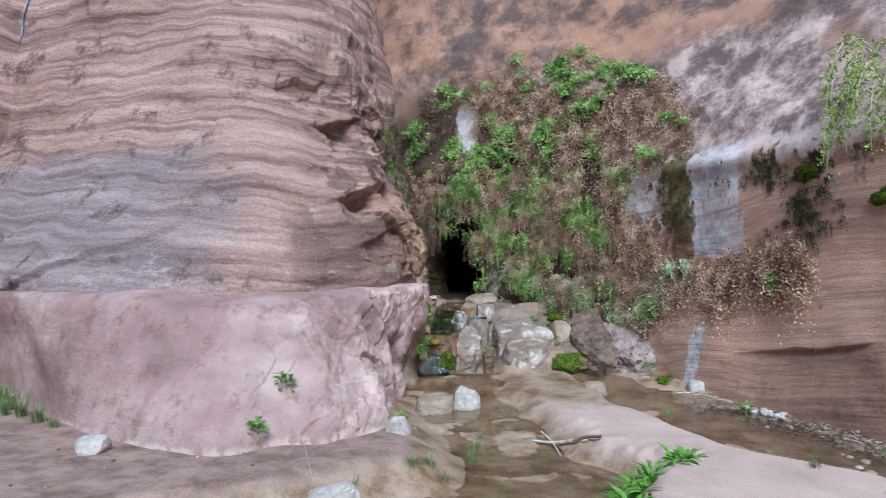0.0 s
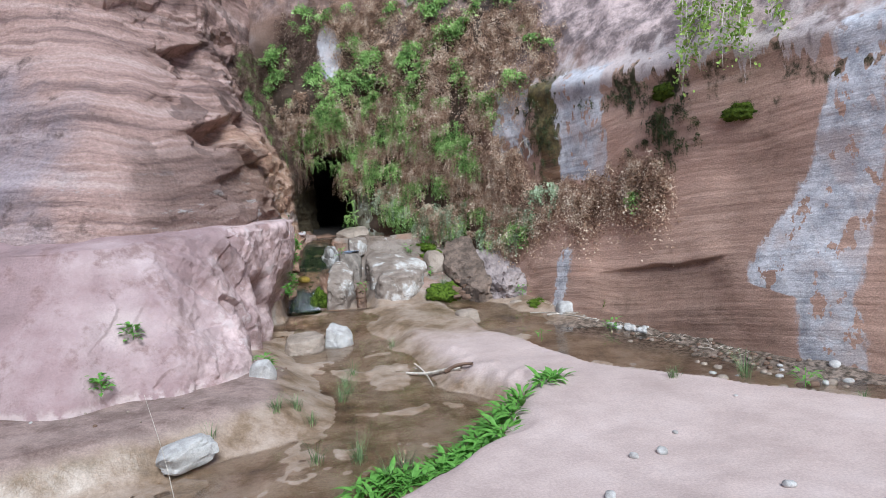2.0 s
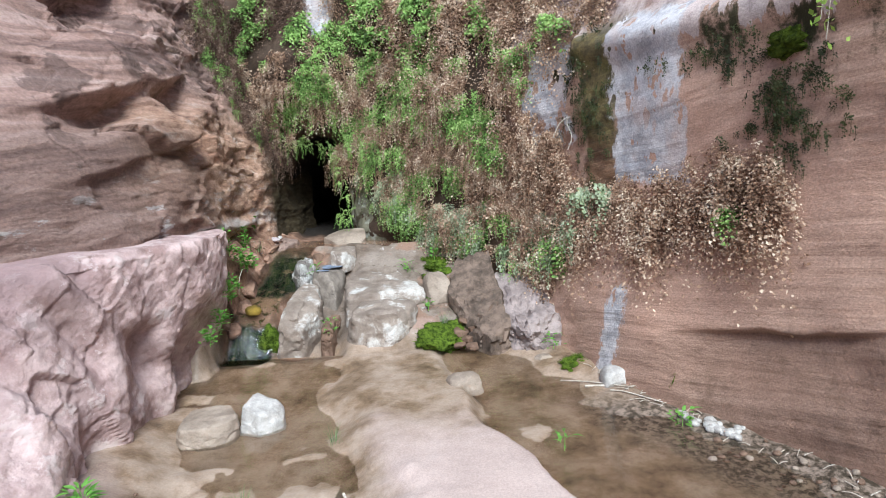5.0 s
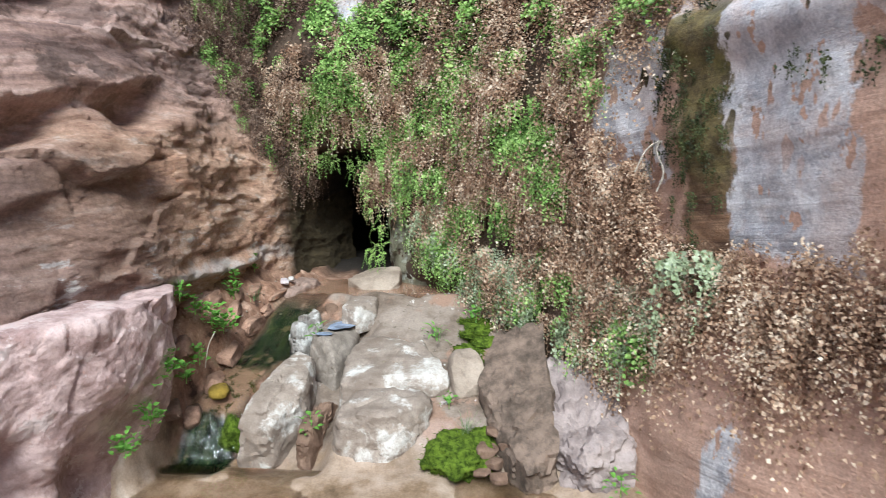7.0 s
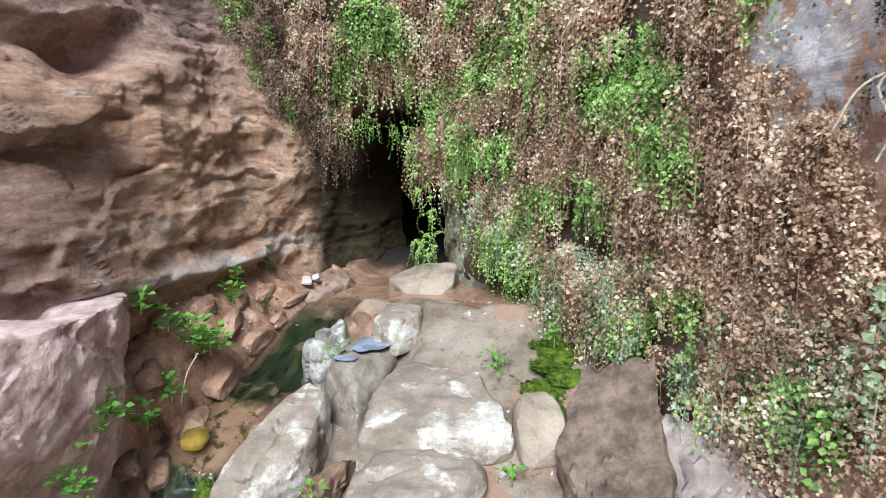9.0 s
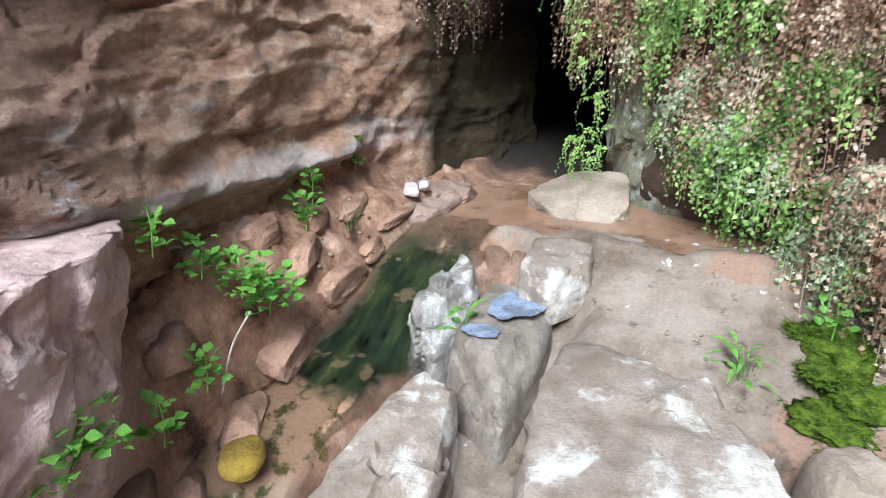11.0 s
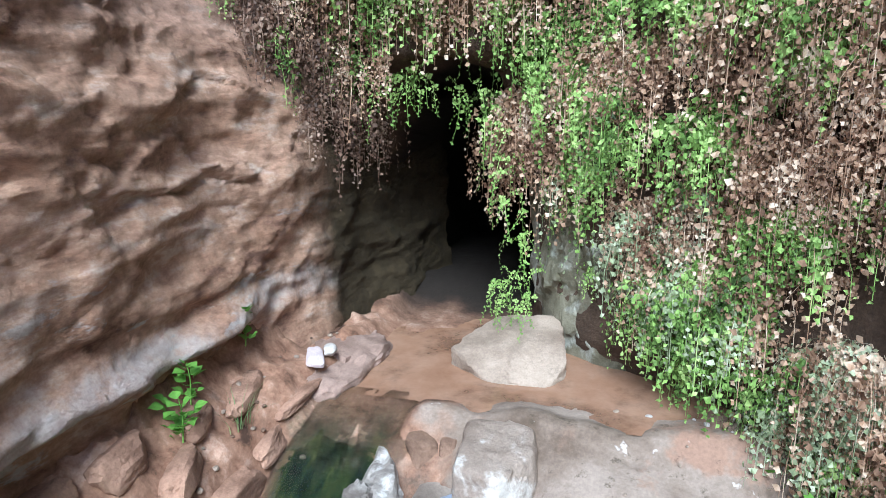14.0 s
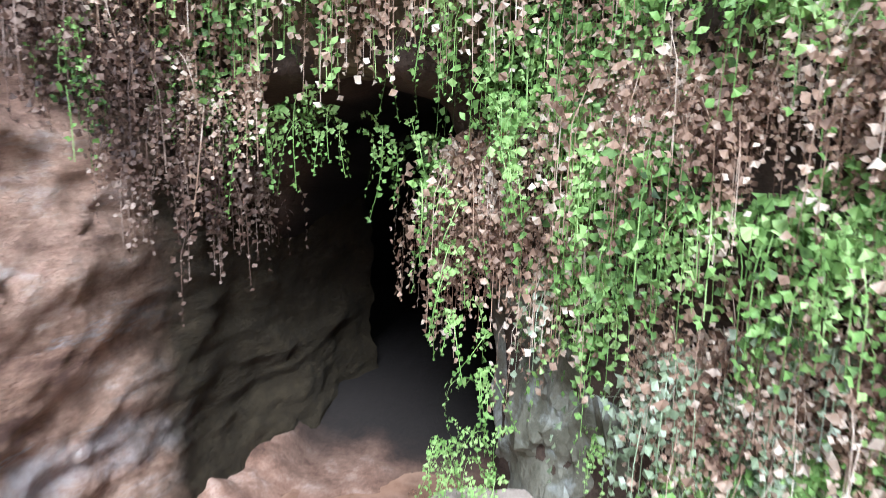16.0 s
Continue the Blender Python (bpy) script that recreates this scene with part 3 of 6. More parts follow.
def strata(P, strength, seed, freq=7.0, tilt=(0.0, 0.0)):
    """Ledges: steps of harder and softer layers, as a push along the normal."""
    f = P.reshape(-1, 3)
    z = f[:, 2] + 0.22 * fbm(f * 0.5, 3, seed) + tilt[0] * f[:, 0] + tilt[1] * f[:, 1]
    lay = vnoise(np.stack([0.12 * f[:, 0], 0.12 * f[:, 1], z * freq], 1), seed + 5)
    lay2 = vnoise(np.stack([0.3 * f[:, 0], 0.3 * f[:, 1], z * freq * 3.1], 1), seed + 9)
    return (strength * (lay + 0.4 * lay2)).reshape(P.shape[:2])


def ledges(f, freq, seed, wave=0.25):
    """Thin beds, each leaning out to a sharp upper edge: 0 to 1."""
    t = (f[:, 2] + wave * fbm(f * np.array([0.5, 0.5, 0.3]), 3, seed)) * freq
    k = np.floor(t)
    w = t - k
    size = 0.5 + 0.5 * hash3(k.astype(np.int64), k.astype(np.int64) * 3 + 1, k.astype(np.int64) * 7 + 2, seed)
    fade = smooth(-0.3, 0.5, vnoise(np.stack([f[:, 0] * 0.9, f[:, 1] * 0.9, k * 1.7], 1), seed + 1))
    return (w - 0.5) * size * fade * smooth(1.0, 0.93, w)


def push(P, amount):
    return P + grid_normals(P) * amount[:, :, None]


# upper left rock, layered, a nose that leans back as it rises
LEFT = [
    (0.2, [(-6, 8.6), (-4.2, 7.5), (-2.9, 6.9), (-1.9, 6.8), (-1.2, 7.1), (-0.75, 7.7), (-0.55, 8.4), (-0.53, 9.2), (-0.48, 9.9), (-0.27, 10.6), (-0.01, 11.6)]),
    (1.12, [(-6, 8.5), (-4.2, 7.3), (-2.9, 6.6), (-1.9, 6.25), (-1.3, 6.45), (-0.8, 7.2), (-0.46, 8.2), (-0.47, 9.1), (-0.45, 9.9), (-0.27, 10.6), (-0.01, 11.6)]),
    (2.0, [(-6, 8.9), (-4.2, 7.9), (-2.9, 7.3), (-1.95, 6.85), (-1.35, 7.05), (-0.85, 7.75), (-0.57, 8.6), (-0.50, 9.3), (-0.52, 10.0), (-0.34, 10.6), (-0.09, 11.6)]),
    (3.1, [(-6, 9.4), (-4.4, 8.6), (-3.2, 8.1), (-2.4, 7.8), (-1.85, 7.9), (-1.4, 8.4), (-1.1, 9.1), (-0.95, 9.7), (-0.85, 10.2), (-0.75, 10.8), (-0.6, 11.6)]),
    (4.7, [(-6, 10.0), (-4.6, 9.3), (-3.5, 8.9), (-2.7, 8.7), (-2.1, 8.8), (-1.65, 9.1), (-1.35, 9.6), (-1.2, 10.1), (-1.1, 10.6), (-1.0, 11.1), (-0.9, 11.8)]),
    (8.5, [(-6, 11.0), (-4.8, 10.3), (-3.9, 9.9), (-3.2, 9.7), (-2.7, 9.8), (-2.3, 10.1), (-2.0, 10.5), (-1.8, 10.9), (-1.6, 11.3), (-1.5, 11.7), (-1.4, 12.4)]),
]
zs = np.concatenate([np.linspace(0.2, 3.6, 270), np.linspace(3.62, 8.5, 80)])
L = loft(LEFT, 380, zs)
f = L.reshape(-1, 3)
LX, LY, LZ = f[:, 0], f[:, 1], f[:, 2]
rugged = smooth(7.6, 9.0, LY) * smooth(-3.0, -1.4, LX)
ridge = 1 - np.abs(fbm(f * np.array([1.5, 1.5, 2.4]), 4, 23)) * 2
amt = 0.07 * fbm(f * 0.7, 3, 11) + 0.022 * fbm(f * 2.6, 4, 21) + rugged * (0.012 * (ridge - 0.4) + 0.008 * fbm(f * np.array([5, 5, 11]), 4, 24))
warp = f + 0.12 * np.stack([fbm(f * 2, 3, 25), fbm(f * 2, 3, 26), fbm(f * 2, 3, 27)], 1)
blocky = smooth(7.0, 8.4, LY) * smooth(-2.6, -1.2, LX) * smooth(10.6, 10.0, LY)
low = smooth(1.9, 1.3, LZ) * smooth(8.2, 8.8, LY)
near_cave = smooth(8.8, 9.4, LY)
amt += blocky * ((0.15 - 0.09 * low) * (1 - 0.65 * near_cave) * facets(warp * np.array([1.1, 1.1, 2.0]), 28) + (0.032 - 0.018 * low) * facets(warp * np.array([2.6, 2.6, 5]), 29) + (0.035 - 0.02 * near_cave) * ledges(f, 5.5, 14) + 0.012 * ledges(f, 15.0, 15) + 0.005 * ledges(f, 38.0, 16, 0.1) + 0.003 * fbm(f * np.array([14, 14, 40]), 3, 30))
amt += near_cave * smooth(-1.6, -1.0, LX) * (0.014 * (1 - 2 * np.abs(fbm(warp * np.array([2.2, 2.2, 3.0]), 4, 33))) + 0.006 * (1 - 2 * np.abs(fbm(warp * np.array([7, 7, 9]), 3, 34))))
amt += (1 - blocky) * (0.022 * ledges(f, 6.0, 17, 0.4) + 0.012 * ledges(f, 17.0, 18, 0.4))
# the foot: an undercut below a rounded ledge
edge = np.interp(LY, [7.6, 8.3, 9.46, 10.3], [1.16, 1.2, 1.08, 1.12])
amt += (0.08 * np.exp(-((LZ - edge - 0.02) / 0.06) ** 2) - 0.03 * smooth(0.0, 0.06, edge - LZ)) * smooth(8.3, 8.55, LY) * smooth(-2.0, -1.0, LX) * smooth(10.3, 9.9, LY)
# hollows under blocks
for cy, cz, ry, rz, d in ((8.0, 2.16, 0.45, 0.11, 0.30), (9.0, 2.36, 0.35, 0.13, 0.26), (8.7, 3.05, 0.45, 0.18, 0.28), (7.75, 1.62, 0.4, 0.14, 0.06)):
    t = LZ - cz - 0.25 * (LY - cy)
    amt -= d * np.exp(-((LY - cy) / ry) ** 2) * smooth(0.02, -0.03, t - 0.5 * rz) * smooth(-2.2 * rz, -0.2 * rz, t) * (LX > -2)
# long cracks with the layer above standing proud
for z0, slope, x0, x1, d in ((3.72, 0.0, -3.3, -1.5, 0.05), (2.58, 0.30, -5.5, -2.4, 0.035)):
    t = LZ - (z0 + slope * LX)
    amt += (d * smooth(0.0, 0.03, t) * smooth(0.7, 0.1, t) - d * np.exp(-((t + 0.02) / 0.03) ** 2)) * smooth(x0, x0 + 0.4, LX) * smooth(x1, x1 - 0.4, LX)
L = push(L, strata(L, 1.0, 3, 8.0) * (0.006 + 0.012 * blocky).reshape(L.shape[:2]) + amt.reshape(L.shape[:2]))
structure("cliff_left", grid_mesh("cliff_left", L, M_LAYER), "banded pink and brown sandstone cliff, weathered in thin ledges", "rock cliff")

# pale slab at its foot
APRON = [
    (-0.3, [(-6, 9.1), (-4.8, 7.7), (-3.2, 5.95), (-1.7, 5.0), (-1.2, 5.2), (-0.8, 5.35), (-0.40, 5.8), (-0.46, 6.6), (-0.52, 7.4), (-0.48, 8.0), (-0.46, 8.4), (-0.7, 8.7)]),
    (0.08, [(-6, 9.0), (-4.7, 7.7), (-3.16, 6.06), (-1.7, 5.13), (-1.2, 5.36), (-0.8, 5.46), (-0.44, 5.95), (-0.48, 6.6), (-0.47, 7.4), (-0.42, 8.0), (-0.40, 8.4), (-0.66, 8.7)]),
    (0.70, [(-6, 8.8), (-4.6, 7.5), (-3.1, 6.2), (-1.75, 5.55), (-1.3, 5.68), (-0.95, 5.85), (-0.74, 6.3), (-0.56, 6.9), (-0.38, 7.5), (-0.28, 8.0), (-0.28, 8.4), (-0.6, 8.7)]),
    (1.10, [(-6, 8.6), (-4.5, 7.3), (-3.0, 6.35), (-1.85, 5.85), (-1.4, 5.95), (-1.05, 6.3), (-0.70, 6.85), (-0.42, 7.4), (-0.26, 7.85), (-0.20, 8.25), (-0.32, 8.55), (-0.7, 8.8)]),
    (1.20, [(-6, 8.7), (-4.4, 7.5), (-3.0, 6.7), (-1.95, 6.3), (-1.5, 6.4), (-1.15, 6.7), (-0.84, 7.05), (-0.54, 7.5), (-0.34, 7.95), (-0.26, 8.3), (-0.40, 8.6), (-0.8, 8.9)]),
    (1.22, [(-6, 9.4), (-4.4, 8.4), (-3.0, 7.8), (-2.1, 7.5), (-1.8, 7.5), (-1.5, 7.6), (-1.3, 7.8), (-1.1, 8.0), (-1.0, 8.2), (-0.9, 8.4), (-0.9, 8.6), (-1.0, 8.9)]),
]
zs = np.concatenate([np.linspace(-0.3, 1.14, 170), np.linspace(1.142, 1.22, 40)])
A = loft(APRON, 420, zs)
f = A.reshape(-1, 3)
flute = vnoise(np.stack([f[:, 0] * 4.5, f[:, 1] * 4.5, f[:, 2] * 0.7], 1), 31) * smooth(-1.3, -0.9, f[:, 0])
rough_end = smooth(-1.5, -0.8, f[:, 0])
hollow = np.zeros(len(f))
for hy, hz, ry, rz, d in ((7.35, 0.45, 0.16, 0.20, 0.16), (6.75, 0.72, 0.10, 0.26, 0.10), (6.25, 0.70, 0.09, 0.24, 0.09), (6.5, 0.25, 0.12, 0.2, 0.06), (7.8, 0.3, 0.12, 0.18, 0.10)):
    hollow += d * np.exp(-((f[:, 1] - hy + 0.5 * (f[:, 2] - hz)) / ry) ** 2 - ((f[:, 2] - hz) / rz) ** 4)
hollow *= (f[:, 0] > -1.1) * smooth(1.15, 0.95, f[:, 2])
A = push(A, (0.05 * fbm(f * 1.1, 3, 41) + 0.075 * rough_end * smooth(1.2, 1.05, f[:, 2]) * facets(f * np.array([1.7, 1.7, 1.0]), 44) + 0.02 * rough_end * facets(f * np.array([5, 5, 4.0]), 45) + (0.006 + 0.012 * rough_end) * fbm(f * 4, 4, 42) - hollow + 0.05 * flute + 0.008 * rough_end * fbm(f * 14, 4, 43)).reshape(A.shape[:2]))
A[:, :, 2] = np.where(A[:, :, 1] > 6.6, np.minimum(A[:, :, 2], 1.15 + 0.25 * np.maximum(A[:, :, 2] - 1.15, 0)), A[:, :, 2])
structure("rock_apron", grid_mesh("rock_apron", A, M_PALE), "smooth pale pink sandstone slab at the cliff foot", "rock slab")

# the back and right wall, with the cave
WALL = [
    (-0.4, [(-1.2, 11.7), (-0.3, 11.3), (0.3, 11.15), (0.75, 10.8), (1.3, 10.4), (1.75, 9.8), (1.98, 9.1), (2.2, 8.6), (2.5, 7.95), (2.75, 7.5), (3.25, 6.9), (3.68, 6.15), (4.15, 5.2), (4.9, 4.0), (6.2, 2.4), (7.5, -1), (8, -6)]),
    (0.5, [(-1.2, 11.65), (-0.3, 11.2), (0.3, 11.05), (0.75, 10.72), (1.3, 10.36), (1.72, 9.8), (2.0, 9.15), (2.3, 8.6), (2.55, 8.0), (2.8, 7.5), (3.25, 6.92), (3.66, 6.15), (4.18, 5.22), (4.95, 4.0), (6.25, 2.4), (7.5, -1), (8, -6)]),
    (1.3, [(-1.2, 11.5), (-0.3, 11.1), (0.3, 10.95), (0.75, 10.6), (1.26, 10.27), (1.7, 9.75), (2.05, 9.15), (2.45, 8.65), (2.75, 8.15), (3.0, 7.6), (3.35, 6.98), (3.75, 6.2), (4.25, 5.25), (5.0, 4.0), (6.3, 2.4), (7.5, -1), (8, -6)]),
    (2.25, [(-1.2, 11.3), (-0.3, 10.8), (0.3, 10.65), (0.8, 10.48), (1.3, 10.1), (1.7, 9.6), (2.1, 9.05), (2.45, 8.6), (2.85, 8.05), (3.05, 7.55), (3.4, 6.9), (3.82, 6.15), (4.3, 5.22), (5.05, 4.0), (6.35, 2.4), (7.6, -1), (8, -6)]),
    (3.4, [(-1.2, 11.3), (-0.3, 10.8), (0.3, 10.6), (0.85, 10.5), (1.4, 10.15), (1.9, 9.7), (2.3, 9.25), (2.7, 8.85), (3.15, 8.4), (3.45, 7.95), (3.9, 7.35), (4.35, 6.6), (4.9, 5.6), (5.6, 4.3), (7, 2.6), (8, -1), (8.5, -6)]),
    (5.2, [(-1.3, 11.6), (-0.4, 11.1), (0.3, 10.9), (1.0, 10.9), (1.7, 10.75), (2.3, 10.5), (2.9, 10.2), (3.4, 9.8), (3.9, 9.4), (4.3, 8.9), (4.8, 8.3), (5.3, 7.5), (5.8, 6.4), (6.5, 5.0), (7.8, 3), (8.8, -1), (9, -6)]),
    (9.0, [(-1.5, 12.2), (-0.5, 11.7), (0.4, 11.5), (1.2, 11.6), (2.1, 11.6), (2.9, 11.5), (3.6, 11.3), (4.3, 11.0), (4.9, 10.6), (5.4, 10.1), (5.9, 9.4), (6.4, 8.5), (6.9, 7.3), (7.6, 5.6), (8.8, 3.4), (9.6, -1), (10, -6)]),
]
zs = np.concatenate([np.linspace(-0.4, 3.4, 290), np.linspace(3.42, 9, 80)])
W = loft(WALL, 600, zs)
f = W.reshape(-1, 3)
amt = strata(W, 0.005, 53, 11.0, (0.0, 0.1)) + ((0.07 * fbm(f * 0.9, 3, 61) + 0.02 * fbm(f * 3.5, 4, 62)) * (0.3 + 0.7 * np.maximum(smooth(7.8, 8.6, f[:, 1]), smooth(2.4, 2.9, f[:, 2])))).reshape(W.shape[:2])
X, Y, Z = W[:, :, 0], W[:, :, 1], W[:, :, 2]
# the slanting ledge with the undercut below it
ledge_z = 0.30 + (8.0 - Y) * 0.21 + 0.03 * fbm(f * 2, 3, 65).reshape(X.shape)
under = smooth(-0.005, 0.02, ledge_z - Z) * smooth(0.55, 0.10, ledge_z - Z) * smooth(6.1, 6.35, Y) * smooth(7.4, 6.9, Y) * (X > 2)
amt = amt + 0.05 * under
# the lip over the wall
amt = amt - 0.12 * np.exp(-((Z - 2.42) / 0.14) ** 2) * (Y < 8.4)
# ferns hide a bulge right of the cave; thick hanging curtain above
amt = amt - 0.10 * np.exp(-((Z - 1.0) / 0.5) ** 2 - ((X - 1.3) / 0.5) ** 2)
amt = amt - 0.16 * np.exp(-((Z - 2.06) / 0.09) ** 2 - ((X - 0.2) / 0.3) ** 4) * (Y > 9.5)
amt = amt - 0.30 * np.exp(-((Z - 2.72) / 0.34) ** 2 - ((X - 0.15) / 0.5) ** 2) * (Y > 9.5)
W = push(W, -amt)
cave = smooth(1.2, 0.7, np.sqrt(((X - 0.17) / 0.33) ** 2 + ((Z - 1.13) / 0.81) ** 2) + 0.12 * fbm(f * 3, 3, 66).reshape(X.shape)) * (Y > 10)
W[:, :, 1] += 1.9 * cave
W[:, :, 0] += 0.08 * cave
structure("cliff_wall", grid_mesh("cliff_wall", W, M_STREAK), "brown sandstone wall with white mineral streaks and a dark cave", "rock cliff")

# the canyon side behind
BACK = [
    (-0.5, [(-6, 9.2), (-8.5, 7), (-10, 2), (-10, -4), (-7, -10), (0, -12), (7, -10), (8, -5.9)]),
    (4.0, [(-6, 9.8), (-8.8, 7.3), (-10.5, 2), (-10.6, -4.3), (-7.3, -10.6), (0, -12.6), (7.4, -10.5), (8.6, -5.9)]),
    (8.5, [(-6, 11), (-9.3, 7.8), (-11, 2), (-11.4, -5), (-7.8, -11.5), (0, -13.5), (8, -11.2), (10, -5.9)]),
]
B = loft(BACK, 160, np.linspace(-0.5, 8.5, 60))
f = B.reshape(-1, 3)
B = push(B, strata(B, 0.08, 73, 2.0) + 0.5 * fbm(f * 0.25, 4, 71).reshape(B.shape[:2]))
structure("cliff_behind", grid_mesh("cliff_behind", B, M_LAYER), "banded sandstone canyon wall across the wash", "rock cliff")


# ---- ground ----
def bed_level(y):
    return np.interp(y, [-10, 4, 6, 7.4, 8.0, 8.35, 8.7], [-0.25, -0.18, -0.15, -0.04, 0.06, 0.13, 0.16])


def channel_x(y):
    return np.interp(y, [8.2, 8.5, 9.0, 9.4, 9.8, 10.1, 10.5], [-0.16, -0.16, -0.11, -0.04, 0.0, 0.03, 0.1])


def channel_z(y):
    return np.interp(y, [8.25, 8.50, 8.66, 8.78, 9.0, 9.3, 9.55, 9.8, 10.05, 10.4], [0.05, 0.07, 0.32, 0.40, 0.46, 0.52, 0.62, 0.72, 0.80, 0.80])


def ground_z(x, y):
    p = np.stack([x, y, 0 * x], 1)
    wob = 0.12 * fbm(p * 1.7, 3, 81)
    n2 = fbm(p * 3.0, 4, 82)
    z = bed_level(y) - 0.030 + 0.026 * n2 + 0.006 * fbm(p * 12, 3, 83)
    # sand bank
    xl = np.interp(y, [-10, 0, 2.0, 2.8, 3.4, 3.9, 4.2, 4.8, 5.1, 5.6, 6.5, 7.3, 8.6], [-12, -9, -4.0, -1.5, 0.1, 0.75, 1.15, 1.45, 1.65, 1.3, 1.0, 0.78, 0.7])
    xr = np.interp(y, [-10, 2, 3.2, 4.1, 4.62, 5.1, 5.6, 6.4, 7.2, 8.5], [12, 8, 4.8, 3.5, 2.95, 2.5, 2.15, 1.95, 1.68, 1.4])
    m = smooth(-0.22, 0.24, x + wob - xl) * smooth(-0.06, 0.08, xr - x - 0.5 * wob)
    top = np.interp(y, [-10, 3.5, 5, 6, 7.2, 8.5], [0.05, 0.0, 0.04, 0.0, 0.04, 0.14]) + 0.010 * n2
    top = top + 0.03 * smooth(0.5, 0.0, x - xl) * smooth(4.9, 5.2, y) * smooth(6.7, 6.2, y) * (fbm(p * 9, 3, 86) - 0.4)
    z = z + (top - z) * m
    # mud flat at the foot of the slab
    xm = np.interp(y, [3.6, 4.0, 4.3, 4.6, 5.0, 5.6, 6.2, 6.8, 7.3, 7.8], [-3.6, -2.4, -1.3, -0.6, -0.15, 0.05, 0.0, -0.25, -0.42, -0.6])
    m = smooth(-0.25, 0.45, xm - x + wob) * (y > 3.0)
    z = z + (0.06 - z) * m * smooth(3.4, 4.0, y)
    # gravel at the wall's foot
    xw = np.interp(y, [2.4, 4, 5.2, 6.15, 6.9, 7.5, 8.0, 8.6], [6.2, 4.9, 4.15, 3.68, 3.25, 2.75, 2.5, 2.2])
    z = z + 0.05 * smooth(0.55, 0.0, xw - x) * smooth(8.6, 8.0, y)
    # the step up to the pool
    ramp = np.interp(y, [8.3, 8.6, 8.9, 9.3, 9.7, 9.92, 10.06, 10.18, 10.7, 11.5], [0.13, 0.30, 0.42, 0.56, 0.70, 0.795, 0.812, 0.795, 0.795, 0.90])
    ramp = ramp + 0.012 * n2 - 0.16 * smooth(0.75, 0.58, x) * smooth(9.95, 9.6, y)
    ramp = ramp + 0.010 * fbm(p * 6.5, 4, 181) * smooth(9.5, 9.8, y) + 0.016 * smooth(0.9, 1.5, x) * smooth(9.8, 10.1, y) + 0.028 * np.exp(-((y - np.interp(x, [0.3, 0.75, 2.1], [9.985, 9.95, 9.92])) / 0.055) ** 2)
    up = smooth(8.25, 8.5, y)
    z = np.where(y > 8.25, z + (ramp - z) * up, z)
    z = z + 0.02 * facets(np.stack([x * 4, y * 4, 0 * x], 1), 88) * smooth(8.6, 9.0, y) * smooth(10.1, 9.9, y)
    left = np.interp(y, [8.0, 8.3, 8.6, 9.0, 9.5, 10.0, 10.6, 11.5], [0.1, 0.3, 0.55, 0.72, 0.82, 0.88, 0.90, 0.93]) + 0.03 * fbm(p * 7, 4, 84) + (0.012 + 0.033 * smooth(10.0, 9.6, y)) * facets(np.stack([x * 9, y * 7, 0 * x], 1) + 0.6 * np.stack([n2, 4 * wob, 0 * x], 1), 85) + 0.02 * facets(np.stack([x * 24, y * 20, 0 * x], 1) + n2[:, None], 89) + 0.20 * smooth(-0.28, -0.5, x)
    cx = channel_x(y)
    m = smooth(0.14, 0.26, cx - x + 0.3 * wob) * smooth(7.95, 8.2, y)
    z = z + (np.maximum(left, z) - z) * m
    ch = smooth(0.23, 0.14, np.abs(x - cx)) * smooth(8.2, 8.35, y) * smooth(10.4, 10.0, y)
    z = z + (channel_z(y) - 0.02 + 0.02 * n2 - z) * ch
    return z


def axis(*parts):
    out = []
    for a, b, step in parts:
        out.append(np.arange(a, b, step))
    return np.concatenate(out)


gx = axis((-14, -4, 0.5), (-4, -0.8, 0.04), (-0.8, 1.8, 0.016), (1.8, 4.6, 0.03), (4.6, 12.1, 0.5))
gy = axis((-16, 2.4, 0.4), (2.4, 8.0, 0.035), (8.0, 10.9, 0.016), (10.9, 13.1, 0.1))
GX, GY = np.meshgrid(gx, gy)
GZ = ground_z(GX.ravel(), GY.ravel()).reshape(GX.shape)
G = np.stack([GX, GY, GZ], -1)
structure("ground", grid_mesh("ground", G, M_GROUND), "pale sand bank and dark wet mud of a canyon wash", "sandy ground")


def height(x, y):
    return float(ground_z(np.array([float(x)]), np.array([float(y)]))[0])


wx, wy = axis((-6, 5.0, 0.06)), axis((2.0, 8.36, 0.05))
WX, WY = np.meshgrid(wx, wy)
structure("stream_water", grid_mesh("stream_water", np.stack([WX, WY, bed_level(WY) - 0.015], -1), M_WATER), "shallow clear stream over brown mud", "stream")
px = axis((-0.35, 2.1, 0.04))
PX, PY = np.meshgrid(px, np.linspace(0, 1, 44))
front = np.interp(PX, [-0.35, 0.22, 0.30, 0.62, 0.75, 2.1], [10.07, 10.05, 9.99, 9.98, 9.95, 9.92])
PY = front + (10.98 - front) * PY
structure("pool_water", grid_mesh("pool_water", np.stack([PX, PY, 0 * PX + 0.808], -1), M_POOL), "shallow reddish pool before the cave", "pool")


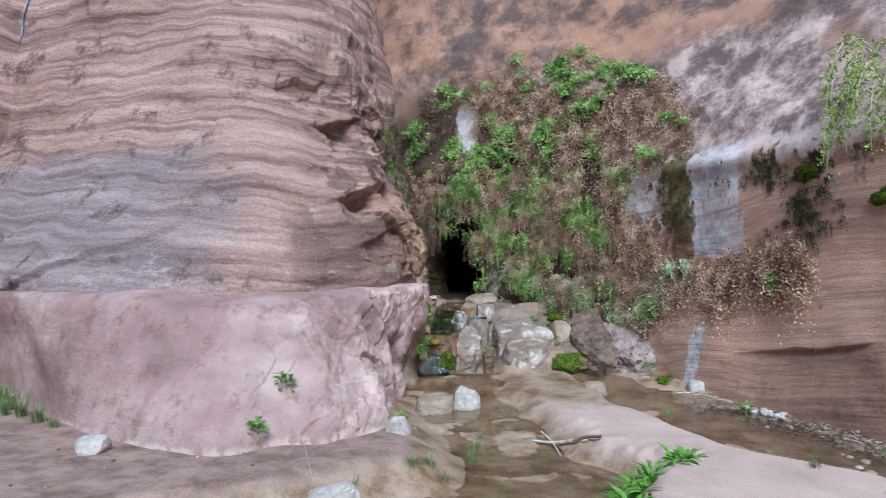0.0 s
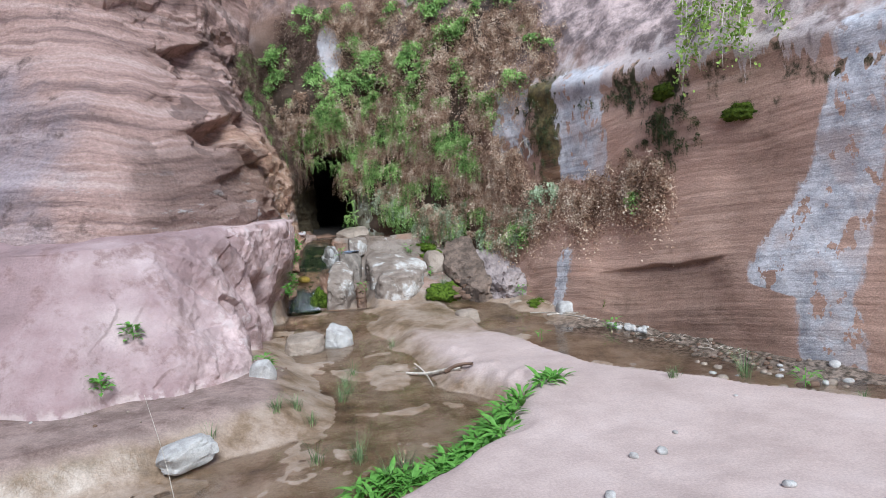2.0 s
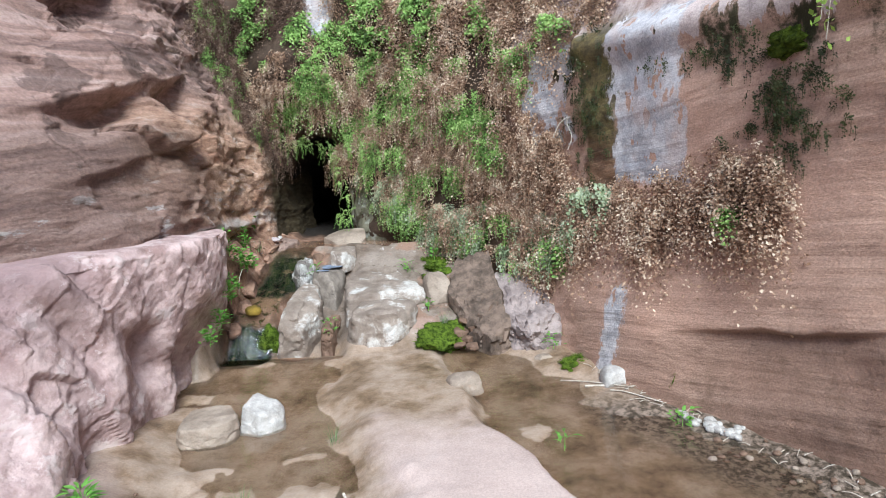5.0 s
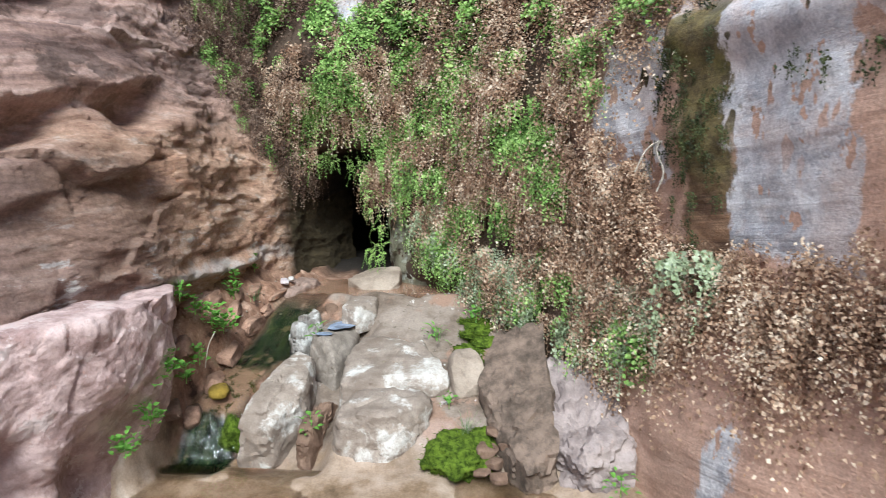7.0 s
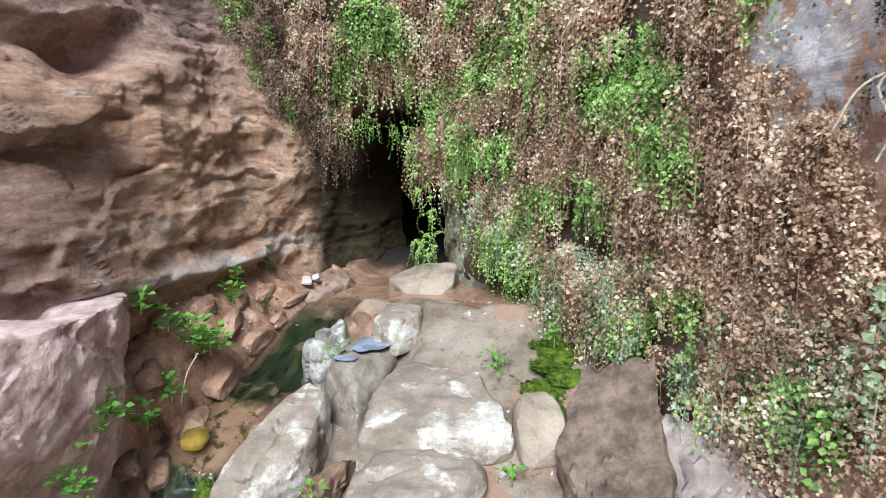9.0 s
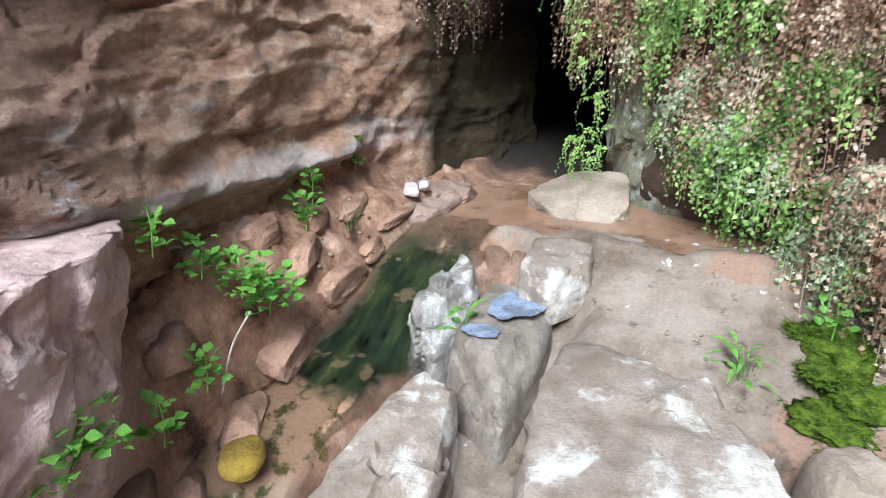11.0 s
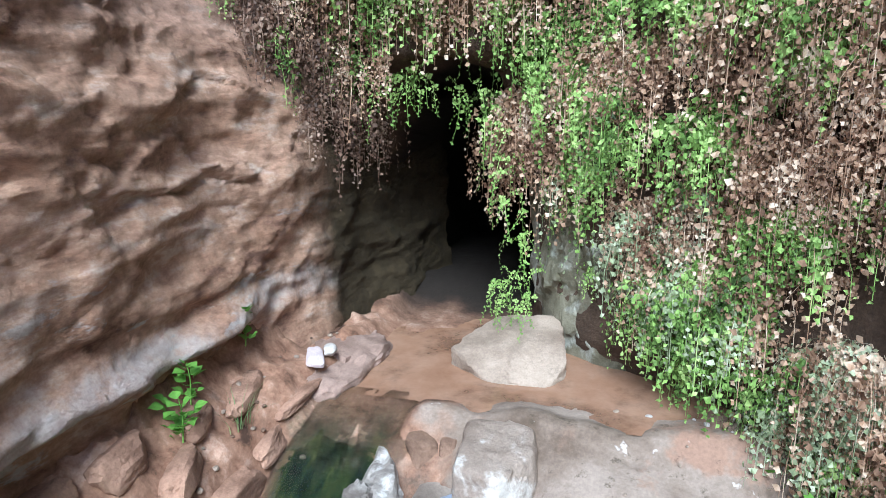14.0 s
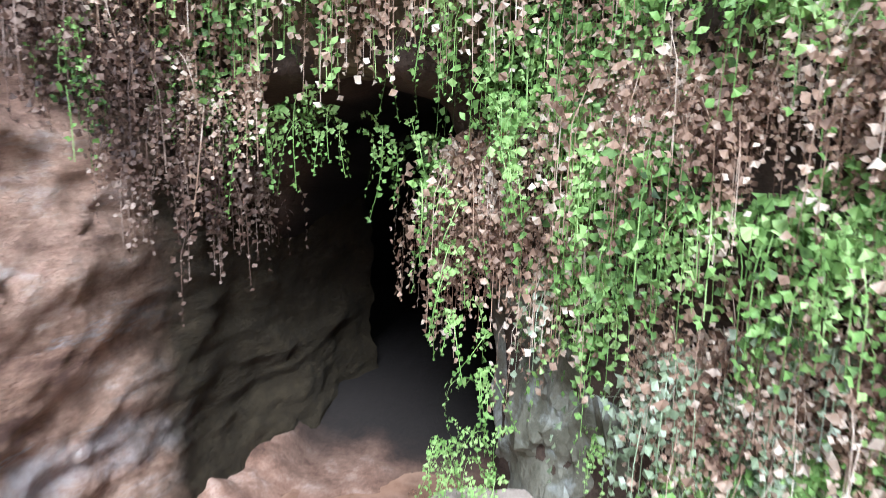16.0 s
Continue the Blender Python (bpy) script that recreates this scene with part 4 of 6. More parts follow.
# ---- stones ----
def rock_mesh(name, mat, size, seed, box=0.6, cuts=6, rough=0.05, sub=4):
    bm = bmesh.new()
    bmesh.ops.create_icosphere(bm, subdivisions=sub, radius=1.0)
    v = np.array([q.co[:] for q in bm.verts])
    rng = np.random.RandomState(seed)
    v = np.sign(v) * np.abs(v) ** box
    v = v / np.max(np.abs(v), axis=0)
    for _ in range(cuts):
        d = rng.normal(size=3)
        d[2] *= 0.6
        d /= np.linalg.norm(d)
        lim = rng.uniform(0.72, 0.98)
        over = np.maximum(v @ d - lim, 0)
        v = v - over[:, None] * d * 0.92
    nrm = v / np.linalg.norm(v, axis=1, keepdims=True)
    v = v + nrm * (rough * fbm(v * 1.6 + seed, 3, seed) + 0.55 * rough * fbm(v * 5 + seed, 4, seed + 3))[:, None]
    v = v * np.array(size) / 2
    for q, c in zip(bm.verts, v):
        q.co = c
    me = bpy.data.meshes.new(name)
    bm.to_mesh(me)
    bm.free()
    me.polygons.foreach_set("use_smooth", [True] * len(me.polygons))
    if cuts > 3:
        me.set_sharp_from_angle(angle=radians(24))
    me.materials.append(mat)
    return me


def hull_rock(name, mat, outline, z0, z1, slope=(0.0, 0.0), seed=1, soft=18.0, rough=0.012, sub=5, lean=0.06, chips=3, label="", category="boulder", group=""):
    """A rock with the given plan outline, between two heights, its top sloping; sides lean in, edges are worn."""
    o = np.array(outline, float)
    cx, cy = o.mean(0)
    cz = (z0 + z1) / 2
    planes = []
    for a, b in zip(o, np.roll(o, -1, 0)):
        e = b - a
        nrm = np.array([e[1], -e[0]]) / np.linalg.norm(e)
        if nrm @ (a - (cx, cy)) < 0:
            nrm = -nrm
        planes.append((np.array([nrm[0], nrm[1], lean]) / math.hypot(1, lean), nrm @ (a - (cx, cy)) / math.hypot(1, lean)))
    top = np.array([-slope[0], -slope[1], 1.0])
    planes.append((top / np.linalg.norm(top), (z1 - cz) / np.linalg.norm(top)))
    planes.append((np.array([0, 0, -1.0]), cz - z0))
    rng = np.random.RandomState(seed)
    for _ in range(chips):
        d = rng.normal(size=3)
        d[2] = abs(d[2]) * 0.5
        d /= np.linalg.norm(d)
        reach = (1 / sum(max(d @ n, 0.0) ** soft / l ** soft for n, l in planes)) ** (1 / soft)
        planes.append((d, reach * rng.uniform(0.90, 0.98)))
    bm = bmesh.new()
    bmesh.ops.create_icosphere(bm, subdivisions=sub, radius=1.0)
    v = np.array([q.co[:] for q in bm.verts])
    s = np.array([np.ptp(o[:, 0]), np.ptp(o[:, 1]), z1 - z0])
    v = v * s
    v /= np.linalg.norm(v, axis=1, keepdims=True)
    inv = np.zeros(len(v))
    for n, l in planes:
        inv += (np.maximum(v @ n, 0) / l) ** soft
    v = v * (inv ** (-1 / soft))[:, None]
    w = v / np.linalg.norm(v, axis=1, keepdims=True)
    v = v + w * (rough * fbm(v * 5 + seed, 3, seed) + 0.7 * rough * fbm(v * 16 + seed, 4, seed + 3) + 1.7 * rough * facets(v * 6 + seed, seed) + 0.6 * rough * facets(v * 17 + seed, seed + 5))[:, None]
    for q, c in zip(bm.verts, v):
        q.co = c
    me = bpy.data.meshes.new(name)
    bm.to_mesh(me)
    bm.free()
    me.polygons.foreach_set("use_smooth", [True] * len(me.polygons))
    me.set_sharp_from_angle(angle=radians(28))
    me.materials.append(mat)
    ob = new(name, me)
    ob.location = (cx, cy, cz)
    return tagged(ob, label, category, group)


def stone(name, mat, at, size, turn=(0, 0, 0), seed=1, label="", category="stone", group="", **kw):
    ob = new(name, rock_mesh(name, mat, size, seed, **kw))
    ob.matrix_world = pose(*at, *turn)
    return tagged(ob, label, category, group)


RB = "rocks round the little cascade"
hull_rock("boulder", M_STONE, [(0.60, 8.76), (1.30, 8.82), (1.30, 8.52), (1.08, 8.38), (0.68, 8.40)], 0.05, 0.46, (0, 0.12), 3, 8.0, 0.014, chips=4, label="rounded grey boulder with white mineral crust below the pool", group=RB)
hull_rock("boulder", M_STONE, [(0.62, 9.58), (0.85, 9.72), (1.02, 9.52), (1.22, 9.2), (1.36, 8.92), (1.28, 8.74), (0.66, 8.72), (0.60, 9.1)], 0.2, 0.60, (0, 0.17), 4, 14.0, 0.012, label="flat grey boulder with white crust and drying mud", group=RB)
hull_rock("boulder", M_STONE, [(0.16, 8.93), (0.24, 9.18), (0.40, 9.14), (0.46, 8.8), (0.32, 8.40), (0.12, 8.34)], 0.05, 0.52, (0.05, 0.30), 5, 16.0, 0.014, label="long pale grey boulder beside the little cascade", group=RB)
hull_rock("boulder", M_STONE4, [(0.46, 9.12), (0.56, 9.14), (0.59, 8.78), (0.56, 8.46), (0.46, 8.48), (0.46, 8.8)], 0.05, 0.36, (0, 0.25), 25, 12.0, 0.022, label="brown muddy boulder wedged in the crack", group=RB)
hull_rock("boulder", M_STONE5, [(0.27, 9.95), (0.42, 9.98), (0.58, 9.63), (0.58, 9.4), (0.50, 9.0), (0.39, 9.04), (0.28, 9.3)], 0.25, 0.66, (0, 0.0), 6, 18.0, 0.007, label="wet grey boulder with a puddle on top", group=RB)
hull_rock("stone", M_STONE8, [(0.06, 9.5), (0.06, 9.76), (0.14, 9.90), (0.27, 9.86), (0.33, 9.6), (0.28, 9.34), (0.14, 9.32)], 0.36, 0.735, (-0.12, 0.06), 7, 12.0, 0.018, chips=6, label="white crusted stone beside the cascade", category="stone", group=RB)
hull_rock("stone", M_STONE, [(0.41, 9.99), (0.63, 10.06), (0.67, 9.76), (0.56, 9.6), (0.42, 9.64)], 0.6, 0.815, (0, 0.08), 8, 20.0, 0.008, label="flat grey stone at the pool edge", category="stone", group=RB)
stone("stone", M_STONE4, (0.27, 9.88, 0.70), (0.12, 0.13, 0.14), (4, 0, 30), 26, "small brown stone at the pool lip", "stone", RB, box=0.6)
stone("stone", M_STONE4, (0.37, 9.90, 0.70), (0.10, 0.12, 0.13), (0, 0, -10), 27, "small brown stone at the pool lip", "stone", RB, box=0.6)
stone("stone", M_STONE3, (0.95, 9.82, 0.69), (0.16, 0.22, 0.08), (4, 0, 10), 28, "pale stone half sunk in mud", "stone", RB, box=0.6)
stone("stone", M_STONE3, (1.12, 9.85, 0.70), (0.14, 0.16, 0.07), (4, 0, 50), 29, "pale stone half sunk in mud", "stone", RB, box=0.6)
hull_rock("stone_slab", M_STONE2, [(0.26, 10.40), (0.42, 10.66), (0.68, 10.68), (0.71, 10.34), (0.65, 10.24), (0.44, 10.24)], 0.70, 0.90, (0.05, 0.16), 9, 30.0, 0.006, lean=-0.06, chips=1, label="tan angular stone slab standing in the pool", category="stone", group=RB)
stone("stone", M_STONE2, (1.44, 8.97, 0.50), (0.22, 0.30, 0.34), (-12, 0, 20), 10, "pale tan stone beside bright moss", "stone", RB, box=0.7, cuts=9)
hull_rock("leaning_slab", M_WETSLAB, [(1.52, 8.80), (1.62, 9.15), (1.92, 9.15), (2.02, 8.3), (1.84, 8.18)], -0.1, 0.53, (0.25, 0.62), 11, 30.0, 0.022, lean=0.0, chips=0, label="brown wet slab leaning on the wall below the ferns", category="stone", group=RB)
hull_rock("leaning_slab", M_STONE6, [(1.92, 8.95), (2.35, 8.85), (2.42, 8.25), (2.08, 8.16), (1.98, 8.3)], -0.1, 0.44, (0.1, 0.55), 31, 24.0, 0.032, lean=0.0, chips=1, label="rough mauve slab at the foot of the wall", category="stone", group=RB)
hull_rock("cave_jamb", M_JAMB, [(0.52, 10.98), (0.54, 10.76), (0.64, 10.60), (0.84, 10.45), (1.10, 10.42), (1.15, 10.9), (0.8, 11.15)], 0.62, 1.92, (-0.1, 0.1), 32, 9.0, 0.022, lean=-0.05, chips=4, label="grey-olive crusted rock bulge beside the cave mouth", category="rock", group=RB)
hull_rock("cave_lintel", M_LINTEL, [(-0.22, 10.68), (0.05, 10.56), (0.45, 10.53), (0.62, 10.62), (0.55, 10.98), (-0.25, 11.0)], 2.0, 2.22, (-0.06, -0.12), 33, 14.0, 0.014, lean=-0.5, chips=2, label="olive-brown overhanging rock ledge above the cave", category="rock", group=RB)
hull_rock("bank_slab", M_BANK, [(-0.05, 9.94), (-0.01, 10.30), (0.0, 10.80), (-0.12, 10.92), (-0.34, 10.72), (-0.36, 10.3), (-0.27, 9.92)], 0.62, 0.868, (-0.10, 0.03), 35, 16.0, 0.018, chips=5, label="flat purplish-brown rock ledge beside the pool", category="rock", group=RB)
for k, (x, y, z, sx, sy, sz) in enumerate(((1.62, 8.42, 0.24, 0.13, 0.12, 0.07), (1.66, 8.34, 0.20, 0.12, 0.1, 0.06), (1.64, 8.52, 0.31, 0.11, 0.1, 0.06), (1.70, 8.24, 0.17, 0.1, 0.1, 0.07), (1.60, 8.28, 0.17, 0.09, 0.08, 0.05), (1.73, 8.44, 0.26, 0.1, 0.08, 0.06))):
    stone("small_stone", M_STONE4, (x, y, z), (sx, sy, sz), (5, 8, 40 * k), 40 + k, "small brown broken stone beside moss", "stone", "broken stones", sub=3, box=0.5, cuts=9)
hull_rock("stone", M_STONE2, [(-0.29, 7.12), (-0.24, 7.38), (0.0, 7.44), (0.11, 7.22), (0.05, 7.06), (-0.2, 7.04)], -0.16, 0.055, (0.05, 0.1), 12, 20.0, 0.008, chips=2, label="flat tan stone standing in the stream", category="stone")
hull_rock("stone", M_STONE3, [(0.09, 7.26), (0.18, 7.46), (0.36, 7.42), (0.40, 7.28), (0.25, 7.18)], -0.16, 0.09, (-0.3, 0.3), 13, 20.0, 0.008, chips=5, label="white angular stone standing in the stream", category="stone")
stone("stone", M_STONE2, (1.6, 7.68, 0.03), (0.27, 0.22, 0.19), (0, 0, 10), 14, "tan rounded stone on wet sand", "stone", box=0.7, cuts=8)
stone("stone", M_STONE3, (-0.33, 5.84, 0.06), (0.21, 0.17, 0.22), (10, 0, 30), 15, "pale pointed stone on the mud", "stone", box=0.8, cuts=10)
stone("stone", M_STONE3, (-0.66, 4.57, -0.08), (0.38, 0.2, 0.17), (0, -8, 35), 16, "pale rough stone at the water edge", "stone", box=0.6, cuts=12, rough=0.08)
stone("stone", M_STONE3, (-2.5, 5.22, 0.10), (0.24, 0.18, 0.17), (0, 0, 20), 17, "pale grey stone on the mud", "stone", box=0.6, cuts=10)
stone("stone", M_STONE2, (2.25, 8.12, 0.08), (0.17, 0.1, 0.06), (0, 0, 0), 18, "flat tan stone in shallow water", "stone", box=0.6)
stone("stone", M_STONE3, (2.68, 7.66, 0.03), (0.22, 0.2, 0.2), (0, 0, 0), 19, "white crusted stone at the streak's foot", "stone", box=0.7)
stone("flat_stone", M_FLAKE, (-0.2, 10.13, 0.905), (0.07, 0.15, 0.025), (8, 0, 28), 33, "pale pink flat stone flake on the bank", "stone", sub=3, box=0.5)
stone("small_stone", M_STONE3, (-0.165, 10.2, 0.91), (0.05, 0.06, 0.05), (0, 0, 0), 34, "small white stone on the bank", "stone", sub=3, box=0.7)

for k, (x, y, sx, sy, sz, m, t) in enumerate(((-0.27, 9.22, 0.15, 0.34, 0.16, M_CLOD, 12), (-0.24, 9.55, 0.13, 0.30, 0.13, M_CLOD, -4), (-0.32, 9.42, 0.12, 0.26, 0.13, M_CLOD, 10), (-0.25, 8.92, 0.16, 0.24, 0.16, M_CLOD, 20), (-0.38, 9.62, 0.10, 0.22, 0.10, M_CLOD, 8), (-0.33, 9.82, 0.10, 0.26, 0.08, M_CLOD, 5), (-0.41, 9.30, 0.10, 0.20, 0.12, M_CLOD, 0), (-0.30, 8.70, 0.14, 0.20, 0.14, M_CLOD, 30), (-0.40, 8.80, 0.15, 0.20, 0.16, M_CLOD, 10), (-0.36, 8.55, 0.14, 0.18, 0.13, M_STONE4, 40), (-0.22, 9.78, 0.09, 0.24, 0.08, M_CLOD, 2), (-0.46, 9.05, 0.12, 0.26, 0.14, M_CLOD, 0), (-0.20, 9.98, 0.12, 0.30, 0.05, M_CLOD, -6))):
    stone("bank_stone", m, (x, y, height(x, y) - 0.025), (sx, sy, sz), (6, -14, t), 130 + k, "reddish-brown earthy block in the stream bank", "stone", "blocks of the bank", sub=4, box=0.62, cuts=10, rough=0.09)
stone("algae_stone", M_OCHRE, (-0.13, 8.74, 0.44), (0.13, 0.17, 0.07), (10, 0, 20), 150, "ochre stone coated with algae in the runnel", "stone", RB, box=0.85, cuts=2)

# thin water over the runnel, and the puddle on the boulder
cy = np.arange(8.24, 10.12, 0.012)
cu = np.linspace(-0.21, 0.21, 28)
CY, CU = np.meshgrid(cy, cu, indexing="ij")
CX = channel_x(CY) + CU * (1 + 0.25 * np.sin(CY * 9))
CZ = channel_z(CY) + 0.008 - 0.20 * CU ** 2 + 0.012 * fbm(np.stack([CX.ravel() * 26, CY.ravel() * 5, 0 * CX.ravel()], 1), 3, 87).reshape(CX.shape)
structure("cascade_water", grid_mesh("cascade_water", np.stack([CX, CY, CZ], -1), M_RUN), "thin clear water running over dark green algae", "stream")
t = np.linspace(0, 2 * math.pi, 72, endpoint=False)
for cx, cyy, rx, ry, z in ((0.45, 9.60, 0.095, 0.14, 0.6715), (0.385, 9.34, 0.08, 0.05, 0.6715)):
    wob = 1 + 0.32 * fbm(np.stack([np.cos(t) * 1.1 + cx * 30, np.sin(t) * 1.1 + cyy * 30, 0 * t], 1), 4, 88)
    ring = np.stack([cx + rx * wob * np.cos(t), cyy + ry * wob * np.sin(t), 0 * t + z], 1)
    ids = np.array([[72, k, (k + 1) % 72] for k in range(72)])
    me = poly_mesh("puddle", np.vstack([ring, [[cx, cyy, z]]]), ids, M_PUDDLE)
    tagged(new("puddle", me), "shallow puddle on wet rock, its sky reflection painted blue", "puddle")


# ---- plants ----
def leaflets(rng, c, u, w, s):
    """A small fan-shaped leaflet at c: five corners, three triangles."""
    b = np.cross(u, w)
    k = rng.uniform(-0.45, 0.45, 4)
    return [c, c + s * (u * 0.82 + w * rng.uniform(0.45, 0.8) + b * k[0]), c + s * (u * 0.28 + w * rng.uniform(1.0, 1.4) + b * k[1]), c + s * (-u * 0.22 + w * rng.uniform(0.7, 1.25) + b * k[2]), c + s * (-u * 0.82 + w * rng.uniform(0.5, 0.95) + b * k[3])]


def tuft(rng, fronds=8, length=0.2, size=0.0092, step=0.0105, fan=1.2, stem=False, arch=(0.15, 0.5)):
    """Fronds that arch out of one root (out of the wall is -y) and hang down, with fans of leaflets on both sides."""
    V, F = [], []
    for _ in range(fronds):
        az = rng.uniform(-fan, fan)
        ln = length * rng.uniform(0.55, 1.2)
        out = rng.uniform(*arch)
        d = np.array([math.sin(az), -math.cos(az), 0])
        side = np.array([math.cos(az), math.sin(az), 0])
        n = max(4, int(ln / step))
        start = np.array([rng.normal() * 0.02, 0, rng.normal() * 0.02])
        if not stem:
            i = len(V)
            for t in (0.05, 0.35, 0.68, 1.0):
                p = start + d * ln * out * math.sin(min(t * 1.8, 1.57)) + np.array([0, 0, ln * (0.16 * math.sin(t * 3.0) - 0.95 * t * t)])
                V += [p - side * 0.0008, p + side * 0.0008]
            F += [q for m in (0, 2, 4) for q in ((i + m, i + m + 1, i + m + 3), (i + m, i + m + 3, i + m + 2))]
        for k in range(n):
            t = (k + 1) / n
            p = start + d * ln * out * math.sin(min(t * 1.8, 1.57)) + np.array([0, 0, ln * (0.16 * math.sin(t * 3.0) - 0.95 * t * t)])
            e = 1 if k % 2 else -1
            c = p + side * e * rng.uniform(0.1, 1.0) * 0.14 * ln * math.sin(math.pi * min(0.15 + t * 0.85, 0.97)) + rng.normal(0, 0.003, 3)
            a = e * rng.uniform(0.2, 0.9)
            u = side * math.cos(a) + np.array([0, 0, 1]) * math.sin(a) + d * rng.uniform(-0.5, 0.5)
            w = side * math.sin(a) * 0.8 - np.array([0, 0, 1]) * math.cos(a) + d * rng.uniform(-0.2, 0.7)
            if stem:
                i = len(V)
                V += [p - side * 0.0012, p + side * 0.0012]
                if k:
                    F += [(last, last + 1, i + 1), (last, i + 1, i)]
                F.append((i, i + 1, i + 2))
                last = i
            i = len(V)
            V += leaflets(rng, c, u, w, size * rng.uniform(0.65, 1.35) * (1.15 - 0.4 * t))
            F += [(i, i + 1, i + 2), (i, i + 2, i + 3), (i, i + 3, i + 4)]
    return np.array(V), np.array(F)


def clump(rng, stems=11, length=0.2, size=0.014, per=13, droop=0.7, spread=0.05, rise=(-0.2, 1.0)):
    """A bushy tuft: stems arch out of one root (out of the wall is -y) and carry fans of leaflets that lie open to the light."""
    V, F = [], []
    up = np.array([0, 0, 1.0])
    for _ in range(stems):
        az, el = rng.uniform(-1.4, 1.4), rng.uniform(*rise)
        ln = length * rng.uniform(0.5, 1.2)
        d = np.array([math.sin(az), -math.cos(az), 0])
        side = np.array([math.cos(az), math.sin(az), 0])
        start = np.array([rng.normal() * 0.02, 0, rng.normal() * 0.02])
        for k in range(per):
            t = 0.2 + 0.8 * (k + rng.uniform()) / per
            e = 1 if k % 2 else -1
            p = start + d * ln * t * math.cos(el) * 0.75 + up * ln * (math.sin(el) * t - droop * t * t)
            c = p + side * e * rng.uniform(0.15, 1.0) * spread * (1.15 - 0.75 * t) + rng.normal(0, 0.006, 3)
            w = d * rng.uniform(0.2, 0.9) - up * rng.uniform(0.3, 1.0) + side * e * rng.uniform(0.0, 0.9)
            w /= np.linalg.norm(w)
            u = np.cross(w, up * 0.6 + d * 0.8 + rng.normal(0, 0.6, 3))
            u /= np.linalg.norm(u) + 1e-9
            s = size * rng.uniform(0.6, 1.4)
            b = np.cross(u, w)
            i = len(V)
            V += [c, c + s * (u * rng.uniform(0.5, 1.0) + w * rng.uniform(0.5, 1.2) + b * rng.uniform(-0.6, 0.6)), c + s * (u * rng.uniform(-0.3, 0.3) + w * rng.uniform(1.1, 1.9) + b * rng.uniform(-0.6, 0.6)), c + s * (-u * rng.uniform(0.5, 1.0) + w * rng.uniform(0.5, 1.2) + b * rng.uniform(-0.6, 0.6))]
            F += [(i, i + 1, i + 2), (i, i + 2, i + 3)]
    return np.array(V), np.array(F)


def scatter(name, mat, spots, normals, seed, label, category, kinds=10, grow=(0.6, 1.3), make=tuft, **kw):
    """Tufts hung at the given spots, joined in one mesh."""
    rng = np.random.RandomState(seed)
    temps = [make(rng, **kw) for _ in range(kinds)]
    VV, FF, base = [], [], 0
    which = rng.randint(0, kinds, len(spots))
    for k in range(kinds):
        sel = np.where(which == k)[0]
        if not len(sel):
            continue
        V, F = temps[k]
        n = normals[sel]
        ang = np.arctan2(n[:, 0], -n[:, 1]) + rng.normal(0, 0.3, len(sel))
        ca, sa = np.cos(ang)[:, None], np.sin(ang)[:, None]
        sc = rng.uniform(*grow, len(sel))
        x = V[None, :, 0] * ca - V[None, :, 1] * sa
        y = V[None, :, 0] * sa + V[None, :, 1] * ca
        z = np.repeat(V[None, :, 2], len(sel), 0)
        P = np.stack([x, y, z], -1) * sc[:, None, None] + spots[sel][:, None, :]
        VV.append(P.reshape(-1, 3))
        FF.append((F[None] + base + np.arange(len(sel))[:, None, None] * len(V)).reshape(-1, 3))
        base += P.shape[0] * P.shape[1]
    me = poly_mesh(name, np.concatenate(VV), np.concatenate(FF), mat, False)
    return tagged(new(name, me), label, category, "", "stuff")


def surface_samples(P):
    """Points, outward normals and cell areas of a grid."""
    n = grid_normals(P).reshape(-1, 3)
    area = (np.linalg.norm(np.gradient(P, axis=0), axis=2) * np.linalg.norm(np.gradient(P, axis=1), axis=2)).ravel()
    return P.reshape(-1, 3), n, area


WP, WNf, AREA = surface_samples(W)
WNf = np.where(WNf[:, 1:2] > 0, -WNf, WNf)
LP, LNf, LAREA = surface_samples(L)
LNf = np.where(LNf[:, 0:1] < 0, -LNf, LNf)


def blob(p, x, z, rx, rz):
    return np.exp(-((p[:, 0] - x) / rx) ** 2 - ((p[:, 2] - z) / rz) ** 2)


